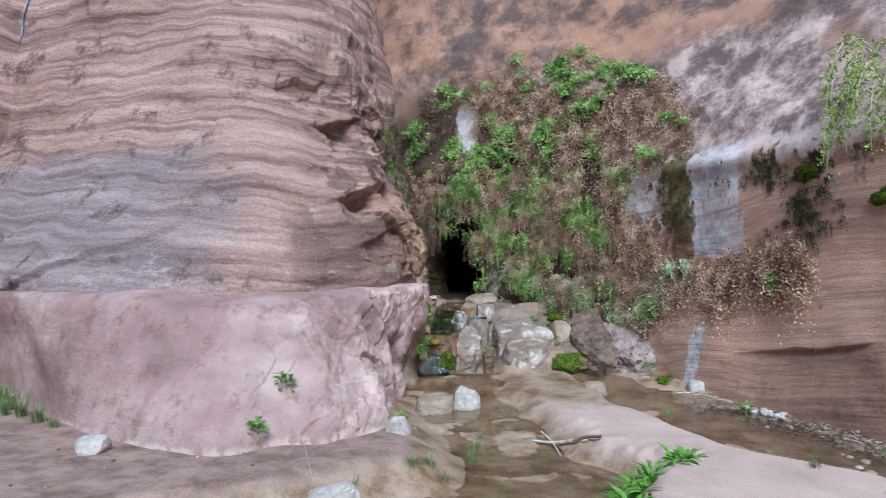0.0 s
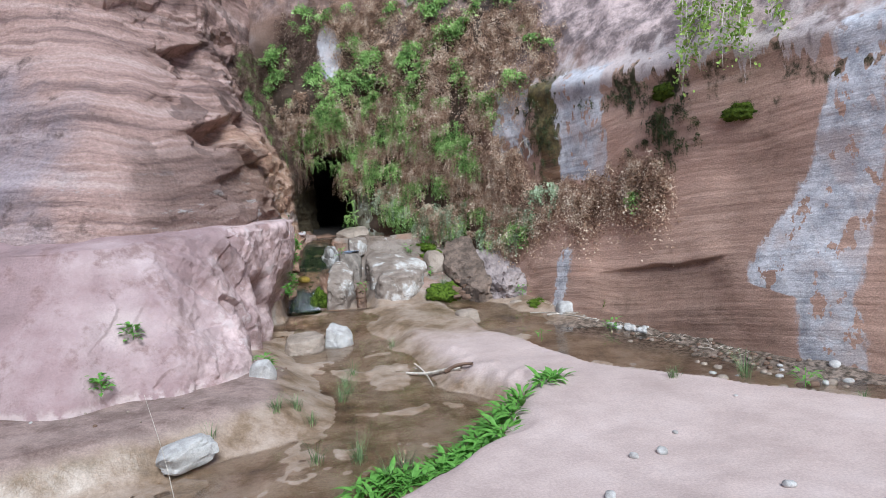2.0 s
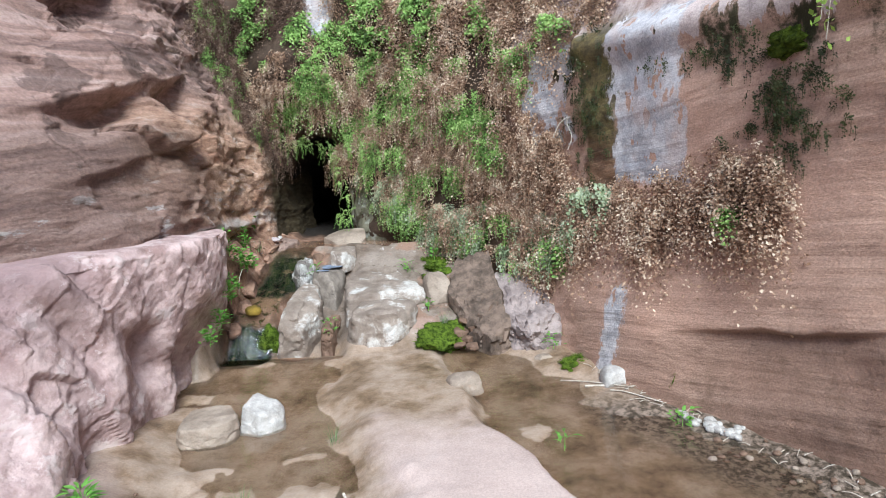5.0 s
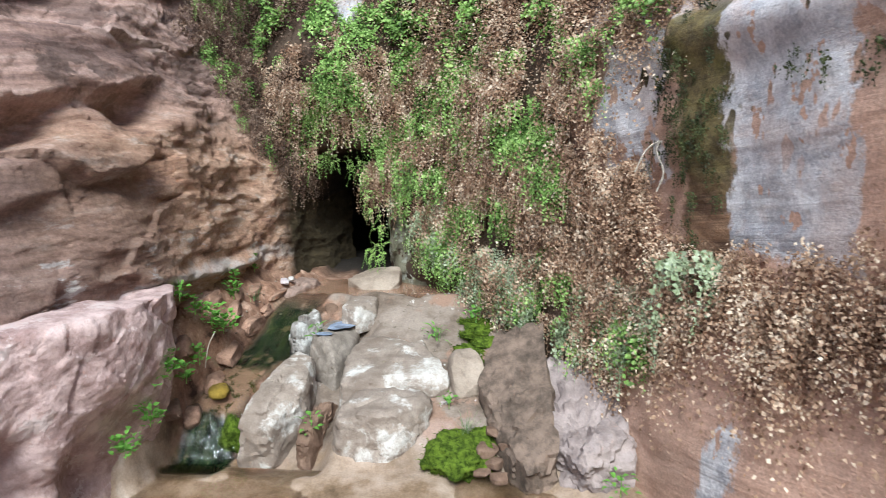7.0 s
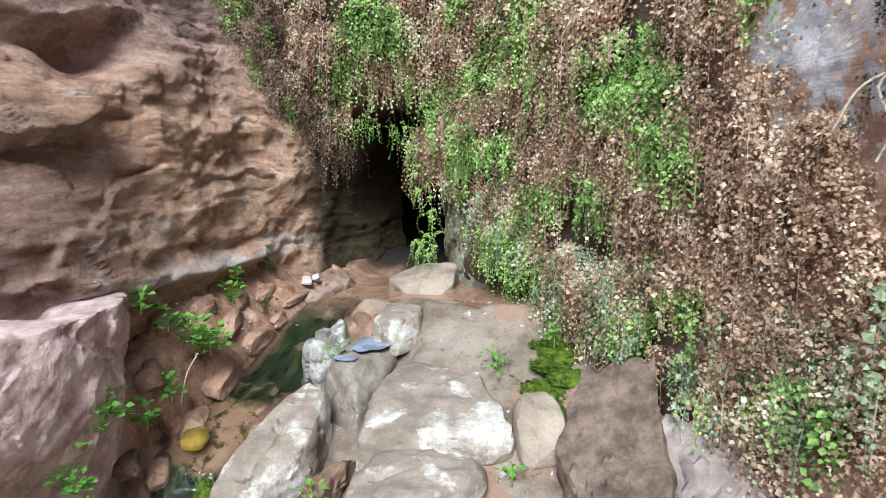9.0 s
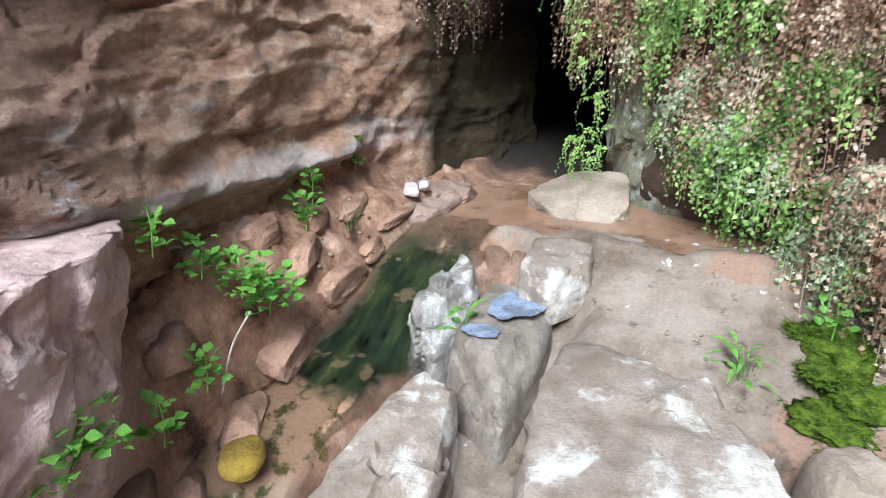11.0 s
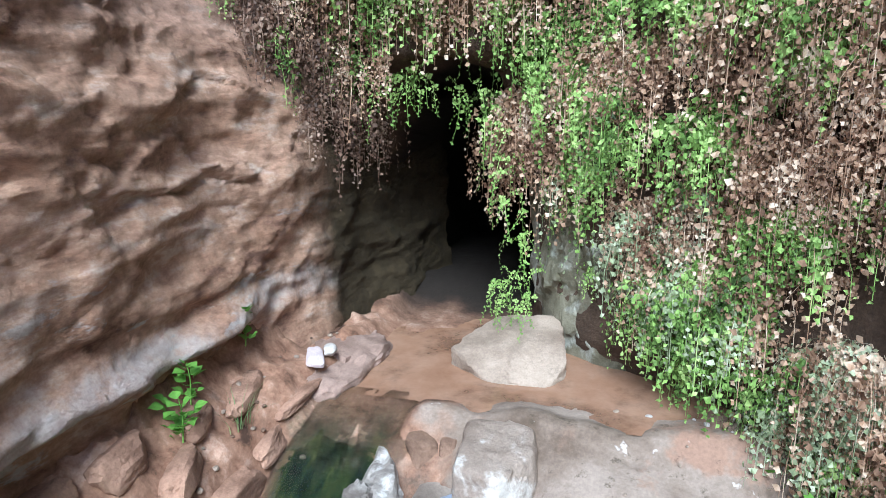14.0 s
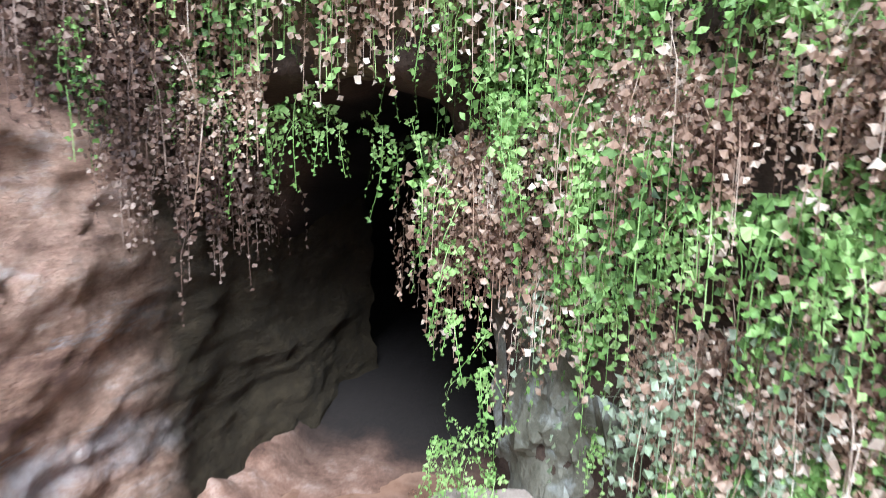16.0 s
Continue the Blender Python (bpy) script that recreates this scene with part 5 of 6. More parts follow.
def fern_cover(p):
    """How thickly ferns cover the wall: 0 to 1."""
    x, y, z = p[:, 0], p[:, 1], p[:, 2]
    n = fbm(p * 1.6, 4, 91)
    low = np.interp(y, [8.2, 8.9, 9.8, 10.3, 10.5, 10.62], [1.02, 0.72, 0.86, 1.0, 1.15, 1.6])
    low = np.where((x < 0.06) & (y > 10.2), np.maximum(low, np.interp(x, [-0.2, 0.06], [2.05, 1.88])), low)
    high = np.interp(x, [-0.9, 0.1, 1.45, 2.4, 2.65, 3.07], [3.4, 4.2, 4.45, 4.4, 3.85, 3.4])
    up = smooth(-0.08, 0.08, z + 0.1 * n - low) * smooth(-0.12, 0.12, high - z + 0.2 * n) * smooth(8.15, 8.35, y + 0.12 * n)
    right = np.interp(z, [1.4, 2.0, 2.45, 2.7, 3.4], [2.9, 2.25, 2.3, 2.8, 3.05])
    up = up * smooth(0.06, -0.06, x + 0.08 * n - right)
    lo2 = np.interp(y, [6.75, 7.0, 8.3], [1.38, 1.26, 1.0])
    hi2 = np.interp(y, [6.7, 6.9, 7.6, 8.0, 8.5], [1.55, 1.72, 1.55, 1.45, 1.4])
    strip = smooth(-0.06, 0.06, z + 0.05 * n - lo2) * smooth(-0.06, 0.06, hi2 - z + 0.06 * n) * smooth(6.65, 6.8, y) * (y < 8.6)
    m = np.maximum(up, strip)
    m = m * (1 - 0.97 * blob(p, 0.76, 1.32, 0.2, 0.44) * (y > 10)) * (1 - blob(p, 0.33, 3.42, 0.17, 0.4) * (y > 9.5)) * (1 - blob(p, 0.2, 2.03, 0.32, 0.2) * (y > 9.5)) * (1 - 0.9 * blob(p, 0.2, 2.06, 0.3, 0.16) * (y > 9.5))
    return m


cover = fern_cover(WP) * smooth(0.10, 0.02, cave.ravel())
gaps = smooth(-0.55, -0.1, fbm(WP * 3.0, 3, 97))


def pick(weight, density, seed, P=WP, N=WNf, area=AREA):
    r = np.random.RandomState(seed)
    k = r.poisson(np.clip(weight * area * density, 0, 20))
    i = np.repeat(np.arange(len(k)), k)
    return P[i] + r.normal(0, 0.01, (len(i), 3)) + N[i] * 0.01, N[i]


tone = 0.05 - 0.13 * smooth(2.3, 2.9, WP[:, 2]) - 0.24 * smooth(0.7, 1.1, WP[:, 0]) * smooth(2.5, 2.2, WP[:, 2]) + 1.5 * fbm(WP * 3.4 + 5, 4, 95) + 0.9 * blob(WP, 0.30, 2.65, 0.40, 0.5) + 0.45 * blob(WP, 1.3, 2.6, 0.45, 0.8) + 0.5 * blob(WP, 1.8, 2.1, 0.35, 0.4) + 0.6 * blob(WP, 1.8, 4.2, 0.7, 0.3) - 0.7 * blob(WP, 0.9, 3.9, 0.4, 0.4) - 0.9 * blob(WP, 2.5, 3.1, 0.7, 0.7) - 0.9 * blob(WP, 2.9, 1.4, 0.6, 0.4) - 0.6 * blob(WP, 2.1, 1.4, 0.35, 0.5)
green_w = cover * smooth(0.05, 0.30, tone) * (0.15 + 0.85 * gaps)
dry_w = cover * gaps * smooth(0.45, 0.05, tone)
lowz = np.interp(WP[:, 1], [6.8, 8.2, 8.9, 9.8, 10.5], [1.3, 1.0, 0.72, 0.86, 1.1])
grey_w = cover * gaps * smooth(0.6, 0.1, WP[:, 2] - lowz) * smooth(8.0, 9.5, WP[:, 1])
close = smooth(2.9, 2.5, WP[:, 2]) * smooth(8.5, 8.9, WP[:, 1])
sp, no = pick(dry_w * close, 330, 1)
scatter("dry_ferns", M_DRY, sp, no, 1, "dense curtain of dry brown hanging ferns", "fern", length=0.22, size=0.0115, step=0.0105, arch=(0.2, 0.8))
corner = smooth(0.35, 0.0, WP[:, 0])
sp, no = pick(dry_w * (1 - close) * corner, 230, 16)
scatter("dark_dry_ferns", M_DRYDARK, sp, no, 16, "dark dead ferns hanging in the corner of the cliff", "fern", 12, (0.6, 1.3), clump, stems=9, length=0.26, size=0.0095, per=20, droop=1.5, spread=0.03, rise=(-0.7, 0.4))
sp, no = pick(dry_w * (1 - close) * (1 - corner), 230, 14)
scatter("high_dry_ferns", M_DRY, sp, no, 14, "dry brown ferns hanging thickly high on the wall", "fern", 12, (0.6, 1.3), clump, stems=9, length=0.26, size=0.0095, per=20, droop=1.5, spread=0.03, rise=(-0.7, 0.4))
sp, no = pick(green_w * close, 270, 2)
scatter("green_ferns", M_GREEN, sp + no * 0.03, no, 2, "bright green maidenhair ferns hanging on the wet wall", "fern", length=0.17, size=0.0128, step=0.0110, arch=(0.3, 1.0))
sp, no = pick(green_w * (1 - close), 110, 15)
scatter("high_green_ferns", M_GREEN, sp + no * 0.04, no, 15, "bright green ferns high on the wet wall", "fern", 12, (0.5, 1.2), clump, stems=11, length=0.20, size=0.017, per=12, droop=0.8, spread=0.05)
sp, no = pick(grey_w, 230, 3)
scatter("grey_ferns", M_GREY, sp + no * 0.03, no, 3, "dusty grey-green ferns low on the wall", "fern", length=0.17, size=0.0118, step=0.0105, arch=(0.3, 0.9))
sp, no = pick(cover * smooth(0.25, 0.1, WP[:, 2] - lowz) * (WP[:, 1] > 8.3), 70, 4)
scatter("low_green_ferns", M_GREEN, sp + no * 0.04, no, 4, "fresh green ferns along the curtain's lower edge", "fern", length=0.14, size=0.0125, step=0.0110, arch=(0.3, 0.9))
side_w = smooth(10.16, 10.34, LP[:, 1] + 0.08 * fbm(LP * 4, 3, 98)) * smooth(0.0, 0.2, LP[:, 2] - np.interp(LP[:, 1], [10.15, 10.3, 10.5, 10.8], [2.25, 2.0, 1.72, 1.65]) + 0.1 * fbm(LP * 3, 3, 99)) * smooth(3.6, 3.3, LP[:, 2]) * smooth(10.95, 10.75, LP[:, 1])
sp, no = pick(side_w, 240, 5, LP, LNf, LAREA)
# dark leaf colour stands in for shade under the overhang
scatter("dry_side_ferns", M_DRYDARK, sp, no, 5, "dry brown ferns hanging beside the cave mouth", "fern", length=0.2, size=0.0112, step=0.0105, arch=(0.2, 0.8))
sp, no = pick(side_w, 55, 6, LP, LNf, LAREA)
scatter("green_side_ferns", M_GREEN, sp + no * 0.02, no, 6, "green ferns among dry ones at the cave mouth", "fern", length=0.16, size=0.0095)


def frond_mesh(name, mat, seed, **kw):
    V, F = tuft(np.random.RandomState(seed), fronds=1, stem=True, **kw)
    return poly_mesh(name, V, F, mat, False)


sp, no = pick(np.exp(-((WP[:, 1] - 6.75) / 0.22) ** 2 - ((WP[:, 2] - 1.85) / 0.22) ** 2) + 0.7 * np.exp(-((WP[:, 1] - 8.25) / 0.14) ** 2 - ((WP[:, 2] - 2.1) / 0.4) ** 2) + 0.6 * np.exp(-((WP[:, 1] - 7.1) / 0.3) ** 2 - ((WP[:, 2] - 2.25) / 0.1) ** 2), 420, 12)
scatter("dark_moss_tufts", M_DARKFERN, sp, no, 12, "dark olive moss and small ferns on the wall", "moss", length=0.07, size=0.008)
# ferns that hang one by one round the cave mouth
FROND_G = [frond_mesh("frond", M_GREEN, 200 + k, length=0.24, size=0.0115, step=0.0095, fan=0.55) for k in range(5)]
FROND_D = [frond_mesh("frond", M_DRY, 220 + k, length=0.24, size=0.010, fan=0.5) for k in range(4)]


def hanging_fern(at, turn, fronds, meshes, rng, label, group, grow=1.0):
    root = tagged(new("hanging_fern"), label, "fern", group)
    root.matrix_world = pose(*at)
    for k in range(fronds):
        ob = new("frond", meshes[rng.randint(len(meshes))])
        ob.parent = root
        s = grow * rng.uniform(0.7, 1.25)
        ob.matrix_basis = pose(rng.normal() * 0.03, rng.normal() * 0.02, rng.normal() * 0.03, rng.normal() * 12, rng.normal() * 12, turn + rng.normal() * 40) @ Matrix.Diagonal((s, s, s, 1))
    return root


r7 = np.random.RandomState(7)
MOUTH = [(-0.20, 10.66, 1.98), (-0.08, 10.62, 1.90), (0.02, 10.64, 1.88), (0.12, 10.64, 1.9), (0.2, 10.64, 1.86), (0.30, 10.62, 1.86), (0.38, 10.6, 1.76), (0.44, 10.58, 1.6), (0.47, 10.58, 1.45), (0.5, 10.58, 1.30), (0.52, 10.56, 1.15), (0.38, 10.5, 2.05), (0.5, 10.5, 1.95), (0.58, 10.46, 1.8), (0.0, 10.5, 2.3), (-0.35, 10.55, 2.25), (0.48, 10.45, 2.2)]
for at in MOUTH:
    hanging_fern(at, 0, 5, FROND_G, r7, "fresh green maidenhair fern hanging over the cave mouth", "ferns round the cave mouth", 0.85)
for at in [(0.46, 10.55, 1.04), (0.52, 10.5, 1.06), (0.44, 10.58, 1.12)]:
    hanging_fern(at, 0, 7, FROND_G, r7, "green maidenhair clump on the rock beside the pool", "ferns round the cave mouth", 0.65)
for at in [(-0.38, 10.52, 2.2), (-0.30, 10.6, 2.02), (-0.22, 10.68, 1.95)]:
    hanging_fern(at, 20, 7, FROND_D, r7, "dry brown fern hanging beside the cave mouth", "dry ferns beside the cave mouth")
# a big pale fern on the right
BIG = [frond_mesh("frond", M_GREY, 240 + k, length=0.34, size=0.022, fan=0.9) for k in range(4)]
for at in [(2.62, 8.28, 1.34), (2.72, 8.1, 1.36)]:
    hanging_fern(at, 20, 9, BIG, r7, "large pale green fern at the foot of the white stain", "large ferns")


def leaf_mesh(name, mat, ln, wd, bend=0.25):
    """A leaf along +y with a midrib fold and a drooping tip."""
    V, F = [], []
    prof = [0.15, 0.75, 1.0, 0.8, 0.35, 0.03]
    for k, w in enumerate(prof):
        t = k / (len(prof) - 1)
        z = ln * (0.3 * t - bend * 2 * t * t)
        V += [(-wd * w / 2, ln * t, z + 0.12 * wd * w), (0, ln * t, z), (wd * w / 2, ln * t, z + 0.12 * wd * w)]
        if k:
            a = 3 * (k - 1)
            F += [(a, a + 1, a + 4, a + 3), (a + 1, a + 2, a + 5, a + 4)]
    return poly_mesh(name, np.array(V), np.array(F), mat)


def tube(name, pts, r0, r1, mat, sides=6):
    """A tapered tube along points."""
    pts = catmull(pts, max(8, 5 * len(pts)))
    T = np.gradient(pts, axis=0)
    T /= np.linalg.norm(T, axis=1, keepdims=True) + 1e-9
    ref = np.array([0.3, 0.2, 1.0])
    U = np.cross(T, ref)
    U /= np.linalg.norm(U, axis=1, keepdims=True) + 1e-9
    Wv = np.cross(T, U)
    a = np.linspace(0, 2 * math.pi, sides + 1)
    rr = np.linspace(r0, r1, len(pts))[:, None, None]
    P = pts[:, None, :] + rr * (U[:, None, :] * np.cos(a)[None, :, None] + Wv[:, None, :] * np.sin(a)[None, :, None])
    return grid_mesh(name, P, mat)


LEAVES = [leaf_mesh("leaf", M_GRASS, ln, wd) for ln, wd in ((0.05, 0.028), (0.06, 0.034), (0.045, 0.032))]
LONG = [leaf_mesh("leaf", M_GRASS, ln, wd) for ln, wd in ((0.09, 0.022), (0.11, 0.026), (0.08, 0.02))]
ROUND = [leaf_mesh("leaf", M_GRASS, ln, wd, 0.1) for ln, wd in ((0.034, 0.034), (0.042, 0.042))]


def leafy_plant(at, leaves, meshes, rng, label, group="", spread=0.08, tall=0.08, grow=0.8):
    rng.uniform()
    root = tagged(new("leafy_plant"), label, "plant", group)
    root.matrix_world = pose(*at)
    for k in range(leaves):
        a = k * 137.5 + rng.uniform(-20, 20)
        h = tall * rng.uniform(0.0, 1.0)
        rad = spread * rng.uniform(0.1, 1.0)
        ob = new("leaf", meshes[rng.randint(len(meshes))])
        ob.parent = root
        s = grow * rng.uniform(0.7, 1.3)
        ob.matrix_basis = pose(-math.sin(radians(a)) * rad, math.cos(radians(a)) * rad, h, rng.uniform(-15, 45), rng.uniform(-20, 20), a) @ Matrix.Diagonal((s, s, s, 1))
    stem = new("stem", tube("stem", [(0, 0, -0.02), (0.004, 0.004, tall * 0.5), (0, 0, tall)], 0.003, 0.0015, M_GRASS, 5))
    stem.parent = root
    return root


r8 = np.random.RandomState(8)
# low green plants along the edge of the sand
for x, y in [(1.70, 5.0), (1.62, 4.93), (1.75, 5.08), (1.66, 5.02), (1.45, 4.86), (1.36, 4.80), (1.40, 4.70), (1.28, 4.66), (1.22, 4.58), (1.30, 4.5), (1.15, 4.5), (1.10, 4.40), (1.20, 4.36), (1.02, 4.36), (0.95, 4.30), (1.06, 4.25), (0.85, 4.24), (0.78, 4.15), (0.9, 4.15), (0.68, 4.1), (0.6, 4.02), (0.72, 4.0), (0.5, 3.98), (0.42, 3.92), (1.32, 4.6), (1.18, 4.28), (0.98, 4.2), (0.55, 4.1)]:
    if y < 4.75:
        leafy_plant((x - 0.10, y + 0.07, height(x - 0.10, y + 0.07) - 0.005), 16, LONG, r8, "low bright green plant on the edge of the sand", "green plants on the sand edge", 0.08, 0.05, 1.15)
    leafy_plant((x, y, height(x, y) - 0.005), 18, LONG, r8, "low bright green plant on the edge of the sand", "green plants on the sand edge", 0.06, 0.04, 1.15)
# plants on the left bank and slab
for x, y, z, n, ms, sp in [(-0.30, 9.0, 0.86, 16, ROUND, 0.10), (-0.26, 9.08, 0.78, 18, ROUND, 0.10), (-0.36, 8.9, 0.95, 9, ROUND, 0.06), (-0.27, 8.32, 0.74, 20, LEAVES, 0.12), (-0.25, 8.22, 0.70, 14, LEAVES, 0.10), (-0.24, 8.1, 0.50, 14, LONG, 0.08), (-0.37, 9.5, 0.93, 9, ROUND, 0.05), (-0.30, 8.8, 0.64, 7, ROUND, 0.05), (-0.29, 8.6, 0.58, 7, ROUND, 0.05), (-0.40, 9.6, 1.0, 5, ROUND, 0.03), (-0.38, 9.92, 1.07, 5, ROUND, 0.03), (-0.36, 8.72, 1.08, 6, ROUND, 0.05), (-0.27, 7.9, 0.40, 12, LEAVES, 0.09), (-1.2, 5.6, 0.47, 12, LEAVES, 0.07), (-1.34, 5.28, 0.2, 14, LEAVES, 0.07), (-0.36, 6.05, 0.06, 10, LONG, 0.06), (1.16, 9.42, 0.64, 11, LONG, 0.07), (1.33, 9.88, 0.73, 6, ROUND, 0.05), (1.42, 9.62, 0.74, 14, ROUND, 0.10), (1.34, 8.72, 0.42, 9, ROUND, 0.05), (0.52, 8.55, 0.30, 12, LEAVES, 0.06), (2.30, 8.12, 0.2, 14, LEAVES, 0.08), (2.90, 7.0, -0.03, 16, LEAVES, 0.08), (0.30, 9.38, 0.66, 7, LONG, 0.03), (3.55, 4.95, -0.12, 14, LONG, 0.1), (2.1, 6.7, -0.02, 6, LONG, 0.05)]:
    leafy_plant((x + 0.02, y, z - 0.03), int(n * (4.6 if x < -0.2 else 1.7)), ROUND if x < -0.2 and y > 7 else ms, r8, "small fresh green leafy plant rooted in the damp bank", "bank plants", sp * (0.9 if x < -0.2 else 1.0), 0.12 if x < -0.2 else 0.10, 0.85 if x < -0.2 else 0.8)


def grass_clump(at, blades, length, seed, label, mat, lean=0.6):
    rng = np.random.RandomState(seed)
    V, F = [], []
    for _ in range(blades):
        a = rng.uniform(0, 2 * math.pi)
        d = np.array([math.cos(a), math.sin(a), 0])
        s = np.array([-d[1], d[0], 0]) * rng.uniform(0.0012, 0.003)
        p0 = d * rng.uniform(0, 0.05) + np.array([0, 0, -0.01])
        ln, le = length * rng.uniform(0.5, 1.2), lean * rng.uniform(0.3, 1.3)
        for k in range(4):
            t = k / 3
            p = p0 + d * ln * le * t * t + np.array([0, 0, ln * (t - 0.45 * le * t * t)])
            V += [p - s * (1 - 0.85 * t), p + s * (1 - 0.85 * t)]
            if k:
                i = len(V) - 4
                F.append((i, i + 1, i + 3, i + 2))
    ob = new("grass_clump", poly_mesh("grass_clump", np.array(V), np.array(F), mat))
    ob.location = at
    return tagged(ob, label, "grass", "grass clumps")


for k, (x, y, n, ln) in enumerate([(-0.18, 5.15, 60, 0.13), (-0.05, 5.25, 60, 0.14), (0.05, 5.12, 45, 0.12), (0.25, 5.7, 50, 0.2), (0.3, 5.9, 50, 0.18), (0.35, 6.3, 40, 0.15), (0.28, 6.1, 40, 0.16), (0.75, 7.0, 25, 0.14), (2.5, 4.82, 60, 0.10), (3.35, 5.35, 45, 0.30), (3.4, 5.45, 30, 0.28), (0.35, 4.45, 60, 0.22), (0.1, 4.5, 40, 0.2), (0.6, 4.3, 50, 0.2), (-0.55, 4.8, 25, 0.14), (3.75, 4.6, 40, 0.1), (1.48, 8.55, 50, 0.14), (1.2, 9.45, 25, 0.1), (-0.28, 9.7, 25, 0.14), (-3.5, 6.2, 140, 0.22), (-3.8, 6.45, 160, 0.26), (-4.1, 6.75, 160, 0.28), (-4.4, 7.1, 160, 0.3), (-3.25, 6.0, 90, 0.16), (-4.0, 6.5, 140, 0.24), (0.5, 4.15, 50, 0.18)]):
    grass_clump((x, y, height(x, y)), n, ln, 300 + k, "thin blue-green grass clump on wet mud" if k % 2 else "pale green grass clump in shallow water", M_BLADE)


# moss
def moss(at, size, turn=(0, 0, 0), seed=1, label="bright green moss cushion on wet rock", mat=None, fuzz=1800):
    mat = mat or M_MOSS2
    ob = stone("moss_cushion", mat, at, size, turn, seed, label, "moss", "moss cushions", sub=4, box=0.85, cuts=0, rough=0.30)
    rng = np.random.RandomState(seed)
    me = ob.data
    co = np.zeros(len(me.vertices) * 3)
    me.vertices.foreach_get("co", co)
    co = co.reshape(-1, 3)
    pick_ids = rng.randint(0, len(co), fuzz)
    base = co[pick_ids] + rng.normal(0, 0.006, (fuzz, 3))
    out = base / np.linalg.norm(base, axis=1, keepdims=True) + rng.normal(0, 0.5, (fuzz, 3))
    side = np.cross(out, rng.normal(size=(fuzz, 3)))
    side /= np.linalg.norm(side, axis=1, keepdims=True) + 1e-9
    ln = rng.uniform(0.006, 0.018, (fuzz, 1))
    V = np.stack([base - side * 0.0022, base + side * 0.0022, base + out * ln], 1).reshape(-1, 3)
    hair = new("moss_hair", poly_mesh("moss_hair", V, np.arange(3 * fuzz).reshape(-1, 3), mat, False))
    hair.parent = ob
    tagged(hair, "", "", "", "stuff")
    return ob


moss((1.48, 8.46, 0.20), (0.38, 0.40, 0.20), (10, 0, 0), 61)
moss((1.36, 8.40, 0.18), (0.2, 0.2, 0.16), (0, 0, 0), 62)
for k, (x, y, sx, sy) in enumerate(((1.47, 9.62, 0.19, 0.26), (1.50, 9.45, 0.18, 0.24), (1.45, 9.30, 0.17, 0.26), (1.38, 9.66, 0.09, 0.12), (1.50, 9.17, 0.18, 0.22), (1.42, 9.50, 0.14, 0.20))):
    moss((x, y, height(x, y) - 0.004), (sx, sy, 0.05), (12, 0, 30 * k), 163 + k, "flat yellow-green moss patch on wet mud", fuzz=900)
moss((3.46, 6.80, 2.2), (0.18, 0.26, 0.18), (0, 0, 0), 64, "dark green moss cushion under the rock lip", M_MOSS)
moss((3.80, 6.10, 1.92), (0.14, 0.28, 0.15), (0, 12, 30), 65, "dark green moss cushion on the bare wall", M_MOSS)
moss((3.03, 7.36, 0.12), (0.05, 0.2, 0.2), (0, 14, -38), 67)
moss((2.45, 7.96, 0.07), (0.26, 0.14, 0.12), (0, 0, 40), 68)
moss((3.66, 6.5, 2.38), (0.12, 0.22, 0.12), (0, 0, 0), 69, "dark green moss cushion under the rock lip", M_MOSS)
moss((0.04, 8.60, 0.16), (0.20, 0.14, 0.34), (20, 0, 0), 70, "yellow-green algae cushion beside the fall")

# the shrub that hangs over the lip
shrub = tagged(new("hanging_shrub"), "pale bare-twigged shrub with young green leaves hanging over the lip", "shrub")
shrub.matrix_world = pose(3.95, 6.35, 2.75)
r9 = np.random.RandomState(9)
lv, lf = [], []
for k in range(24):
    a = r9.uniform(-1.6, 1.0)
    ln = r9.uniform(0.35, 0.85)
    d = np.array([-0.75 + 0.3 * r9.normal(), -0.35 + 0.6 * math.sin(a), 0.1])
    p0 = np.array([r9.uniform(-0.25, 0.15), r9.uniform(-0.5, 0.45), r9.uniform(-0.15, 0.45)])
    p1 = p0 + d * ln * 0.4 + np.array([0, 0, 0.10])
    p2 = p1 + d * ln * 0.3 + np.array([0, 0, -0.45 * ln])
    p3 = p2 + d * ln * 0.1 + np.array([0.02, 0, -0.45 * ln])
    ob = new("twig", tube("twig", [p0, p1, p2, p3], 0.006, 0.002, M_TWIG, 5))
    ob.parent = shrub
    path = catmull([p0, p1, p2, p3], 40)
    for q in path[10:]:
        for _ in range(r9.poisson(2.6)):
            c = q + r9.normal(0, 0.03, 3)
            u, w = r9.normal(size=3), r9.normal(size=3)
            u /= np.linalg.norm(u)
            w = w - u * (w @ u)
            w /= np.linalg.norm(w)
            sz = r9.uniform(0.016, 0.034)
            i = len(lv)
            lv += [c, c + sz * (u * 0.45 + w * 0.7), c + sz * w * 1.6, c + sz * (-u * 0.45 + w * 0.7)]
            lf += [(i, i + 1, i + 2), (i, i + 2, i + 3)]
ob = new("foliage", poly_mesh("foliage", np.array(lv), np.array(lf), M_SHRUB, False))
ob.parent = shrub
tagged(ob, "young yellow-green leaves", "", "", "stuff")

# pebbles by the wall
PEB = [rock_mesh("pebble", m, (0.06, 0.05, 0.035), 80 + k, 0.85, 3, 0.05, 2) for k, m in enumerate((M_STONE3, M_STONE3, M_STONE2, M_STONE4))]
r10 = np.random.RandomState(10)


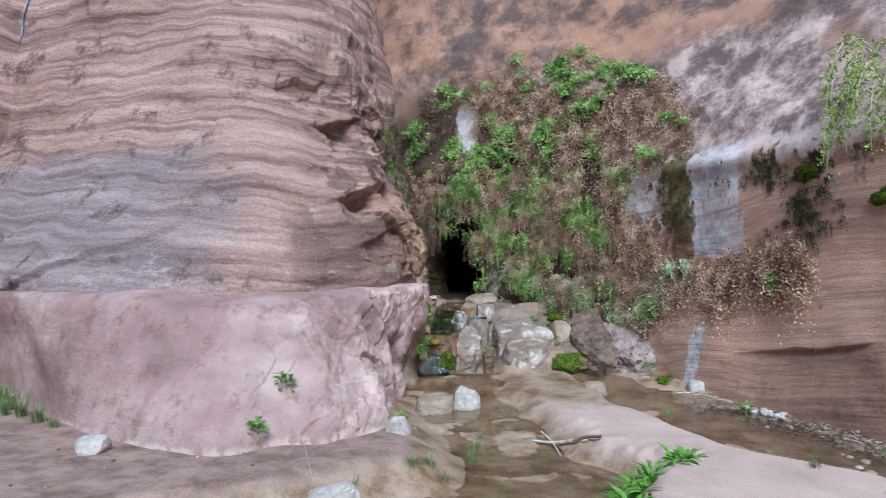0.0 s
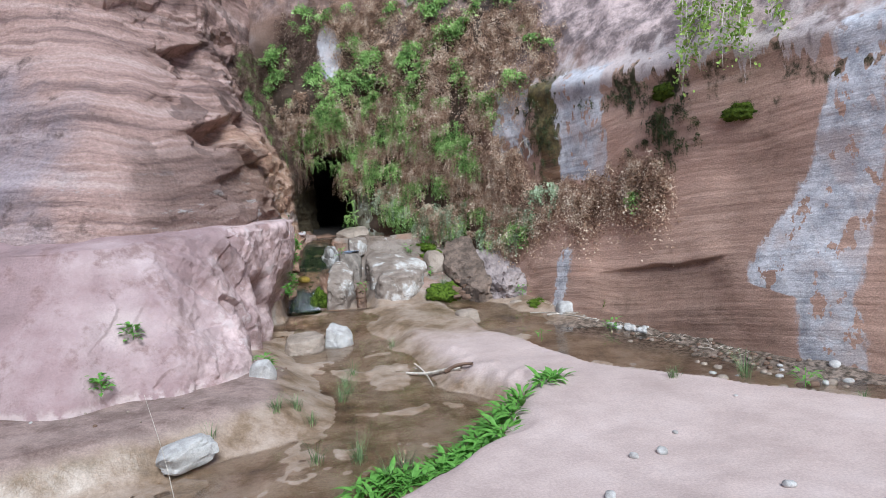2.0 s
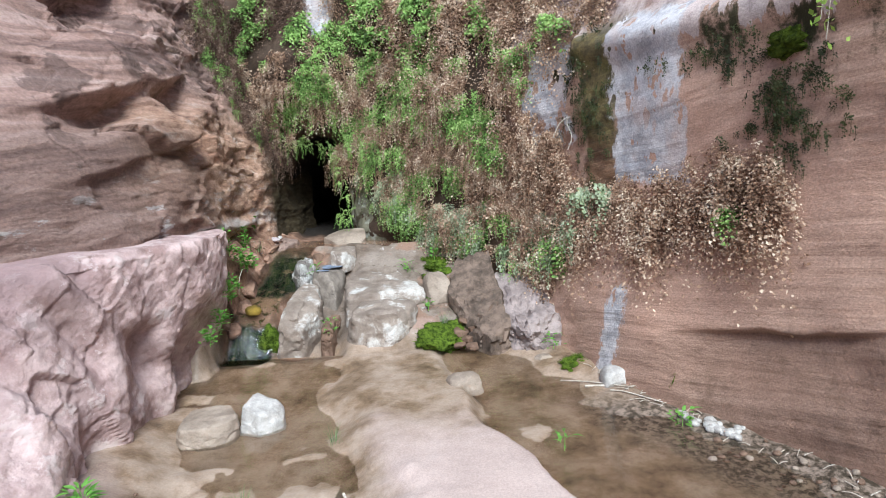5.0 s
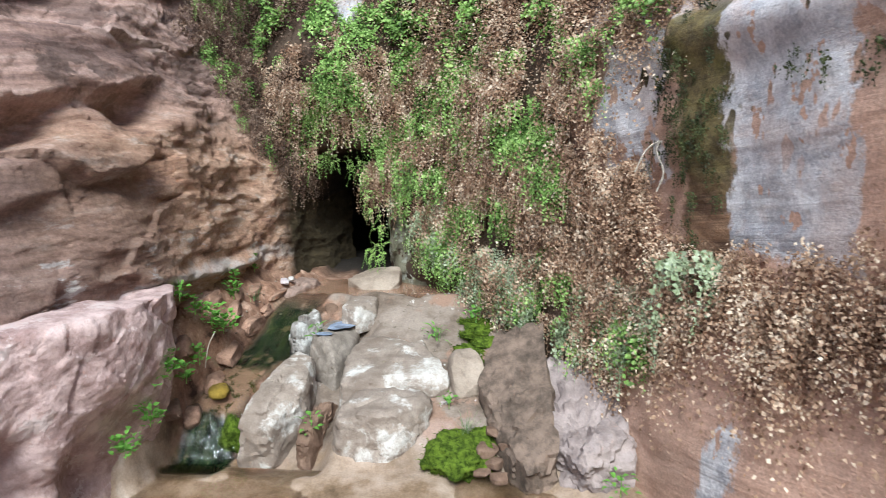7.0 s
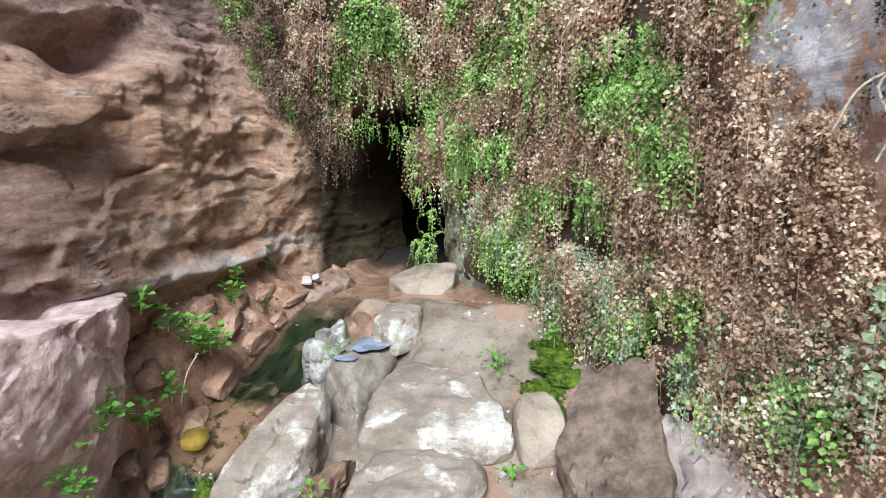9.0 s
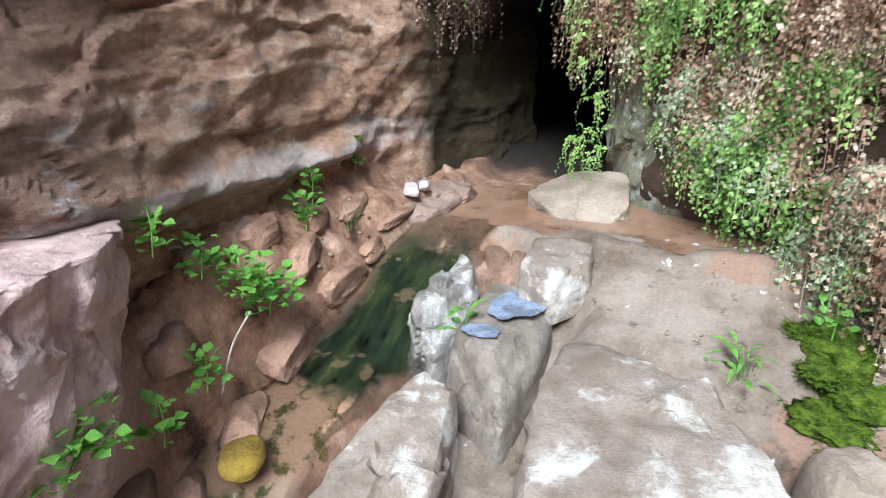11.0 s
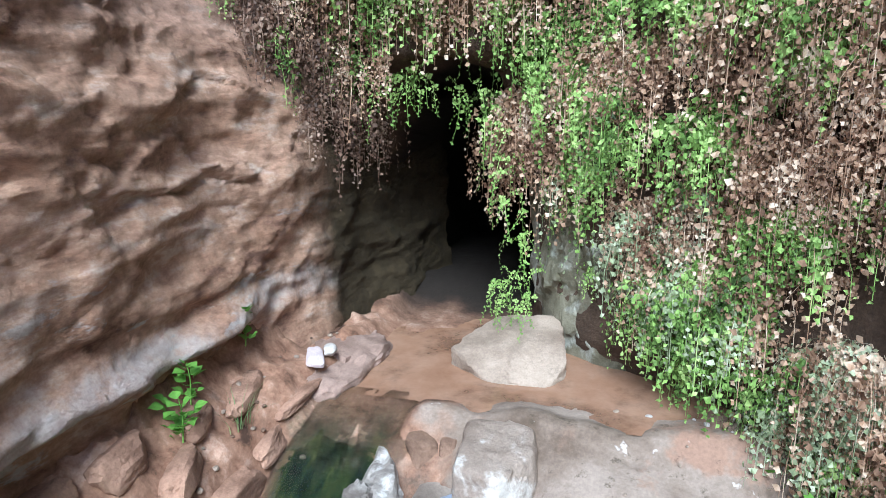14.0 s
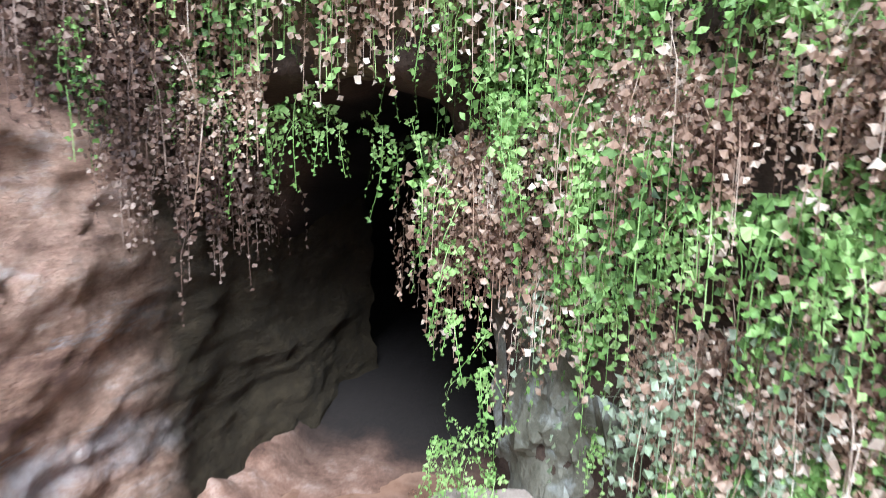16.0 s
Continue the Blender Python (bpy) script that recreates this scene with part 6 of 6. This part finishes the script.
def pebbles(n, a, b, wide, s0, s1, which, label, group):
    for _ in range(n):
        t = r10.uniform()
        x = a[0] + (b[0] - a[0]) * t + r10.normal() * wide
        y = a[1] + (b[1] - a[1]) * t + r10.normal() * wide
        s = r10.uniform(s0, s1)
        ob = new("pebble", PEB[which[r10.randint(len(which))]])
        ob.matrix_world = pose(x, y, max(height(x, y), float(bed_level(y)) - 0.03) + 0.010 * s, r10.uniform(-15, 15), r10.uniform(-15, 15), r10.uniform(0, 360)) @ Matrix.Diagonal((s, s, s, 1))
        tagged(ob, label, "pebble", group)


pebbles(26, (2.95, 7.12), (3.22, 6.76), 0.03, 0.7, 1.4, (0, 1), "small white pebble at the wall foot", "white pebbles")
pebbles(70, (3.0, 6.9), (3.9, 5.3), 0.12, 0.3, 1.0, (2, 3, 3), "small brown pebble in dark gravel", "gravel pebbles")
pebbles(26, (3.1, 5.75), (3.85, 4.95), 0.14, 0.6, 1.7, (0, 2, 2, 3), "rounded pale pebble in the wet gravel", "pale pebbles")
pebbles(12, (1.3, 2.8), (2.8, 3.8), 0.5, 0.3, 1.2, (0, 1), "small pale pebble on the sand", "sand pebbles")
pebbles(18, (0.9, 10.1), (1.55, 10.0), 0.08, 0.15, 0.45, (0, 1, 2), "tiny pale pebble on the pool margin", "pool pebbles")
pebbles(14, (0.7, 9.6), (1.3, 9.9), 0.2, 0.15, 0.4, (0, 2, 2), "tiny pebble on drying mud", "mud pebbles")
pebbles(30, (-0.3, 9.2), (-0.2, 10.5), 0.07, 0.2, 0.6, (2, 3), "small earthy pebble on the bank", "bank pebbles")
pebbles(30, (-2.8, 4.6), (0.6, 6.0), 0.35, 0.2, 0.6, (0, 2, 3), "small pebble on the mud", "mud pebbles")

pebbles(8, (0.62, 9.7), (1.5, 9.3), 0.25, 0.15, 0.5, (2, 0), "tiny pale stone on drying mud", "mud pebbles")


# driftwood, twigs and roots
def stick(name, pts, r0, r1, label, mat=None, category="twig", group=""):
    return tagged(new(name, tube(name, pts, r0, r1, mat or M_TWIG)), label, category, group)


zz = lambda x, y, up=0.01: (x, y, max(height(x, y), float(bed_level(y)) - 0.015) + up)
stick("driftwood", [zz(0.80, 6.22), zz(0.95, 6.12, 0.03), zz(1.12, 6.0, 0.02), zz(1.22, 5.92)], 0.012, 0.02, "grey forked driftwood stick in the stream", None, "driftwood")
stick("driftwood", [zz(0.88, 6.32, 0.06), zz(0.95, 6.12, 0.03), zz(0.98, 5.85, 0.0)], 0.008, 0.005, "thin grey driftwood branch in the stream", None, "driftwood")
stick("driftwood", [zz(1.10, 6.0, 0.02), zz(1.20, 5.93, 0.04), zz(1.30, 5.84, 0.02)], 0.018, 0.012, "stub of dark driftwood in the stream", M_STONE4, "driftwood")
stick("twig", [zz(2.45, 7.62), zz(2.6, 7.6), zz(2.78, 7.6)], 0.012, 0.008, "white bleached twig at the wall foot")
stick("twig", [zz(2.3, 7.75), zz(2.5, 7.66), zz(2.75, 7.5)], 0.006, 0.004, "thin grey twig at the wall foot")
stick("twig", [zz(2.6, 7.5), zz(2.7, 7.45), zz(2.9, 7.3)], 0.006, 0.004, "thin grey twig at the wall foot")
stick("dead_stem", [(-0.27, 9.02, 0.76), (-0.28, 8.93, 0.68), (-0.27, 8.85, 0.56)], 0.004, 0.003, "dry tan plant stem hanging down the bank")
stick("root", [(2.66, 8.42, 2.02), (2.58, 8.4, 1.96), (2.52, 8.42, 1.90), (2.55, 8.38, 1.78), (2.52, 8.4, 1.68)], 0.008, 0.004, "bleached twisted root on the wall", None, "root")
stick("root", [(2.60, 8.4, 1.97), (2.48, 8.45, 1.9), (2.42, 8.48, 1.78)], 0.006, 0.003, "bleached twisted root on the wall", None, "root")
stick("grass_stalk", [zz(-0.55, 3.9, 0), zz(-0.62, 4.0, 0.3), zz(-0.72, 4.1, 0.62)], 0.002, 0.001, "single dry grass stalk")
for k in range(60):
    x, y = r10.uniform(2.5, 3.7), 0
    y = 8.0 - (x - 2.45) * 1.7 + r10.normal() * 0.08
    a, ln = r10.uniform(0, math.pi), r10.uniform(0.03, 0.10)
    stick("twig", [zz(x, y, 0.012), zz(x + ln * 0.5 * math.cos(a), y + ln * 0.5 * math.sin(a), 0.016), zz(x + ln * math.cos(a), y + ln * math.sin(a), 0.012)], 0.003, 0.002, "short dry twig in drift litter", None, "twig", "drift twigs")
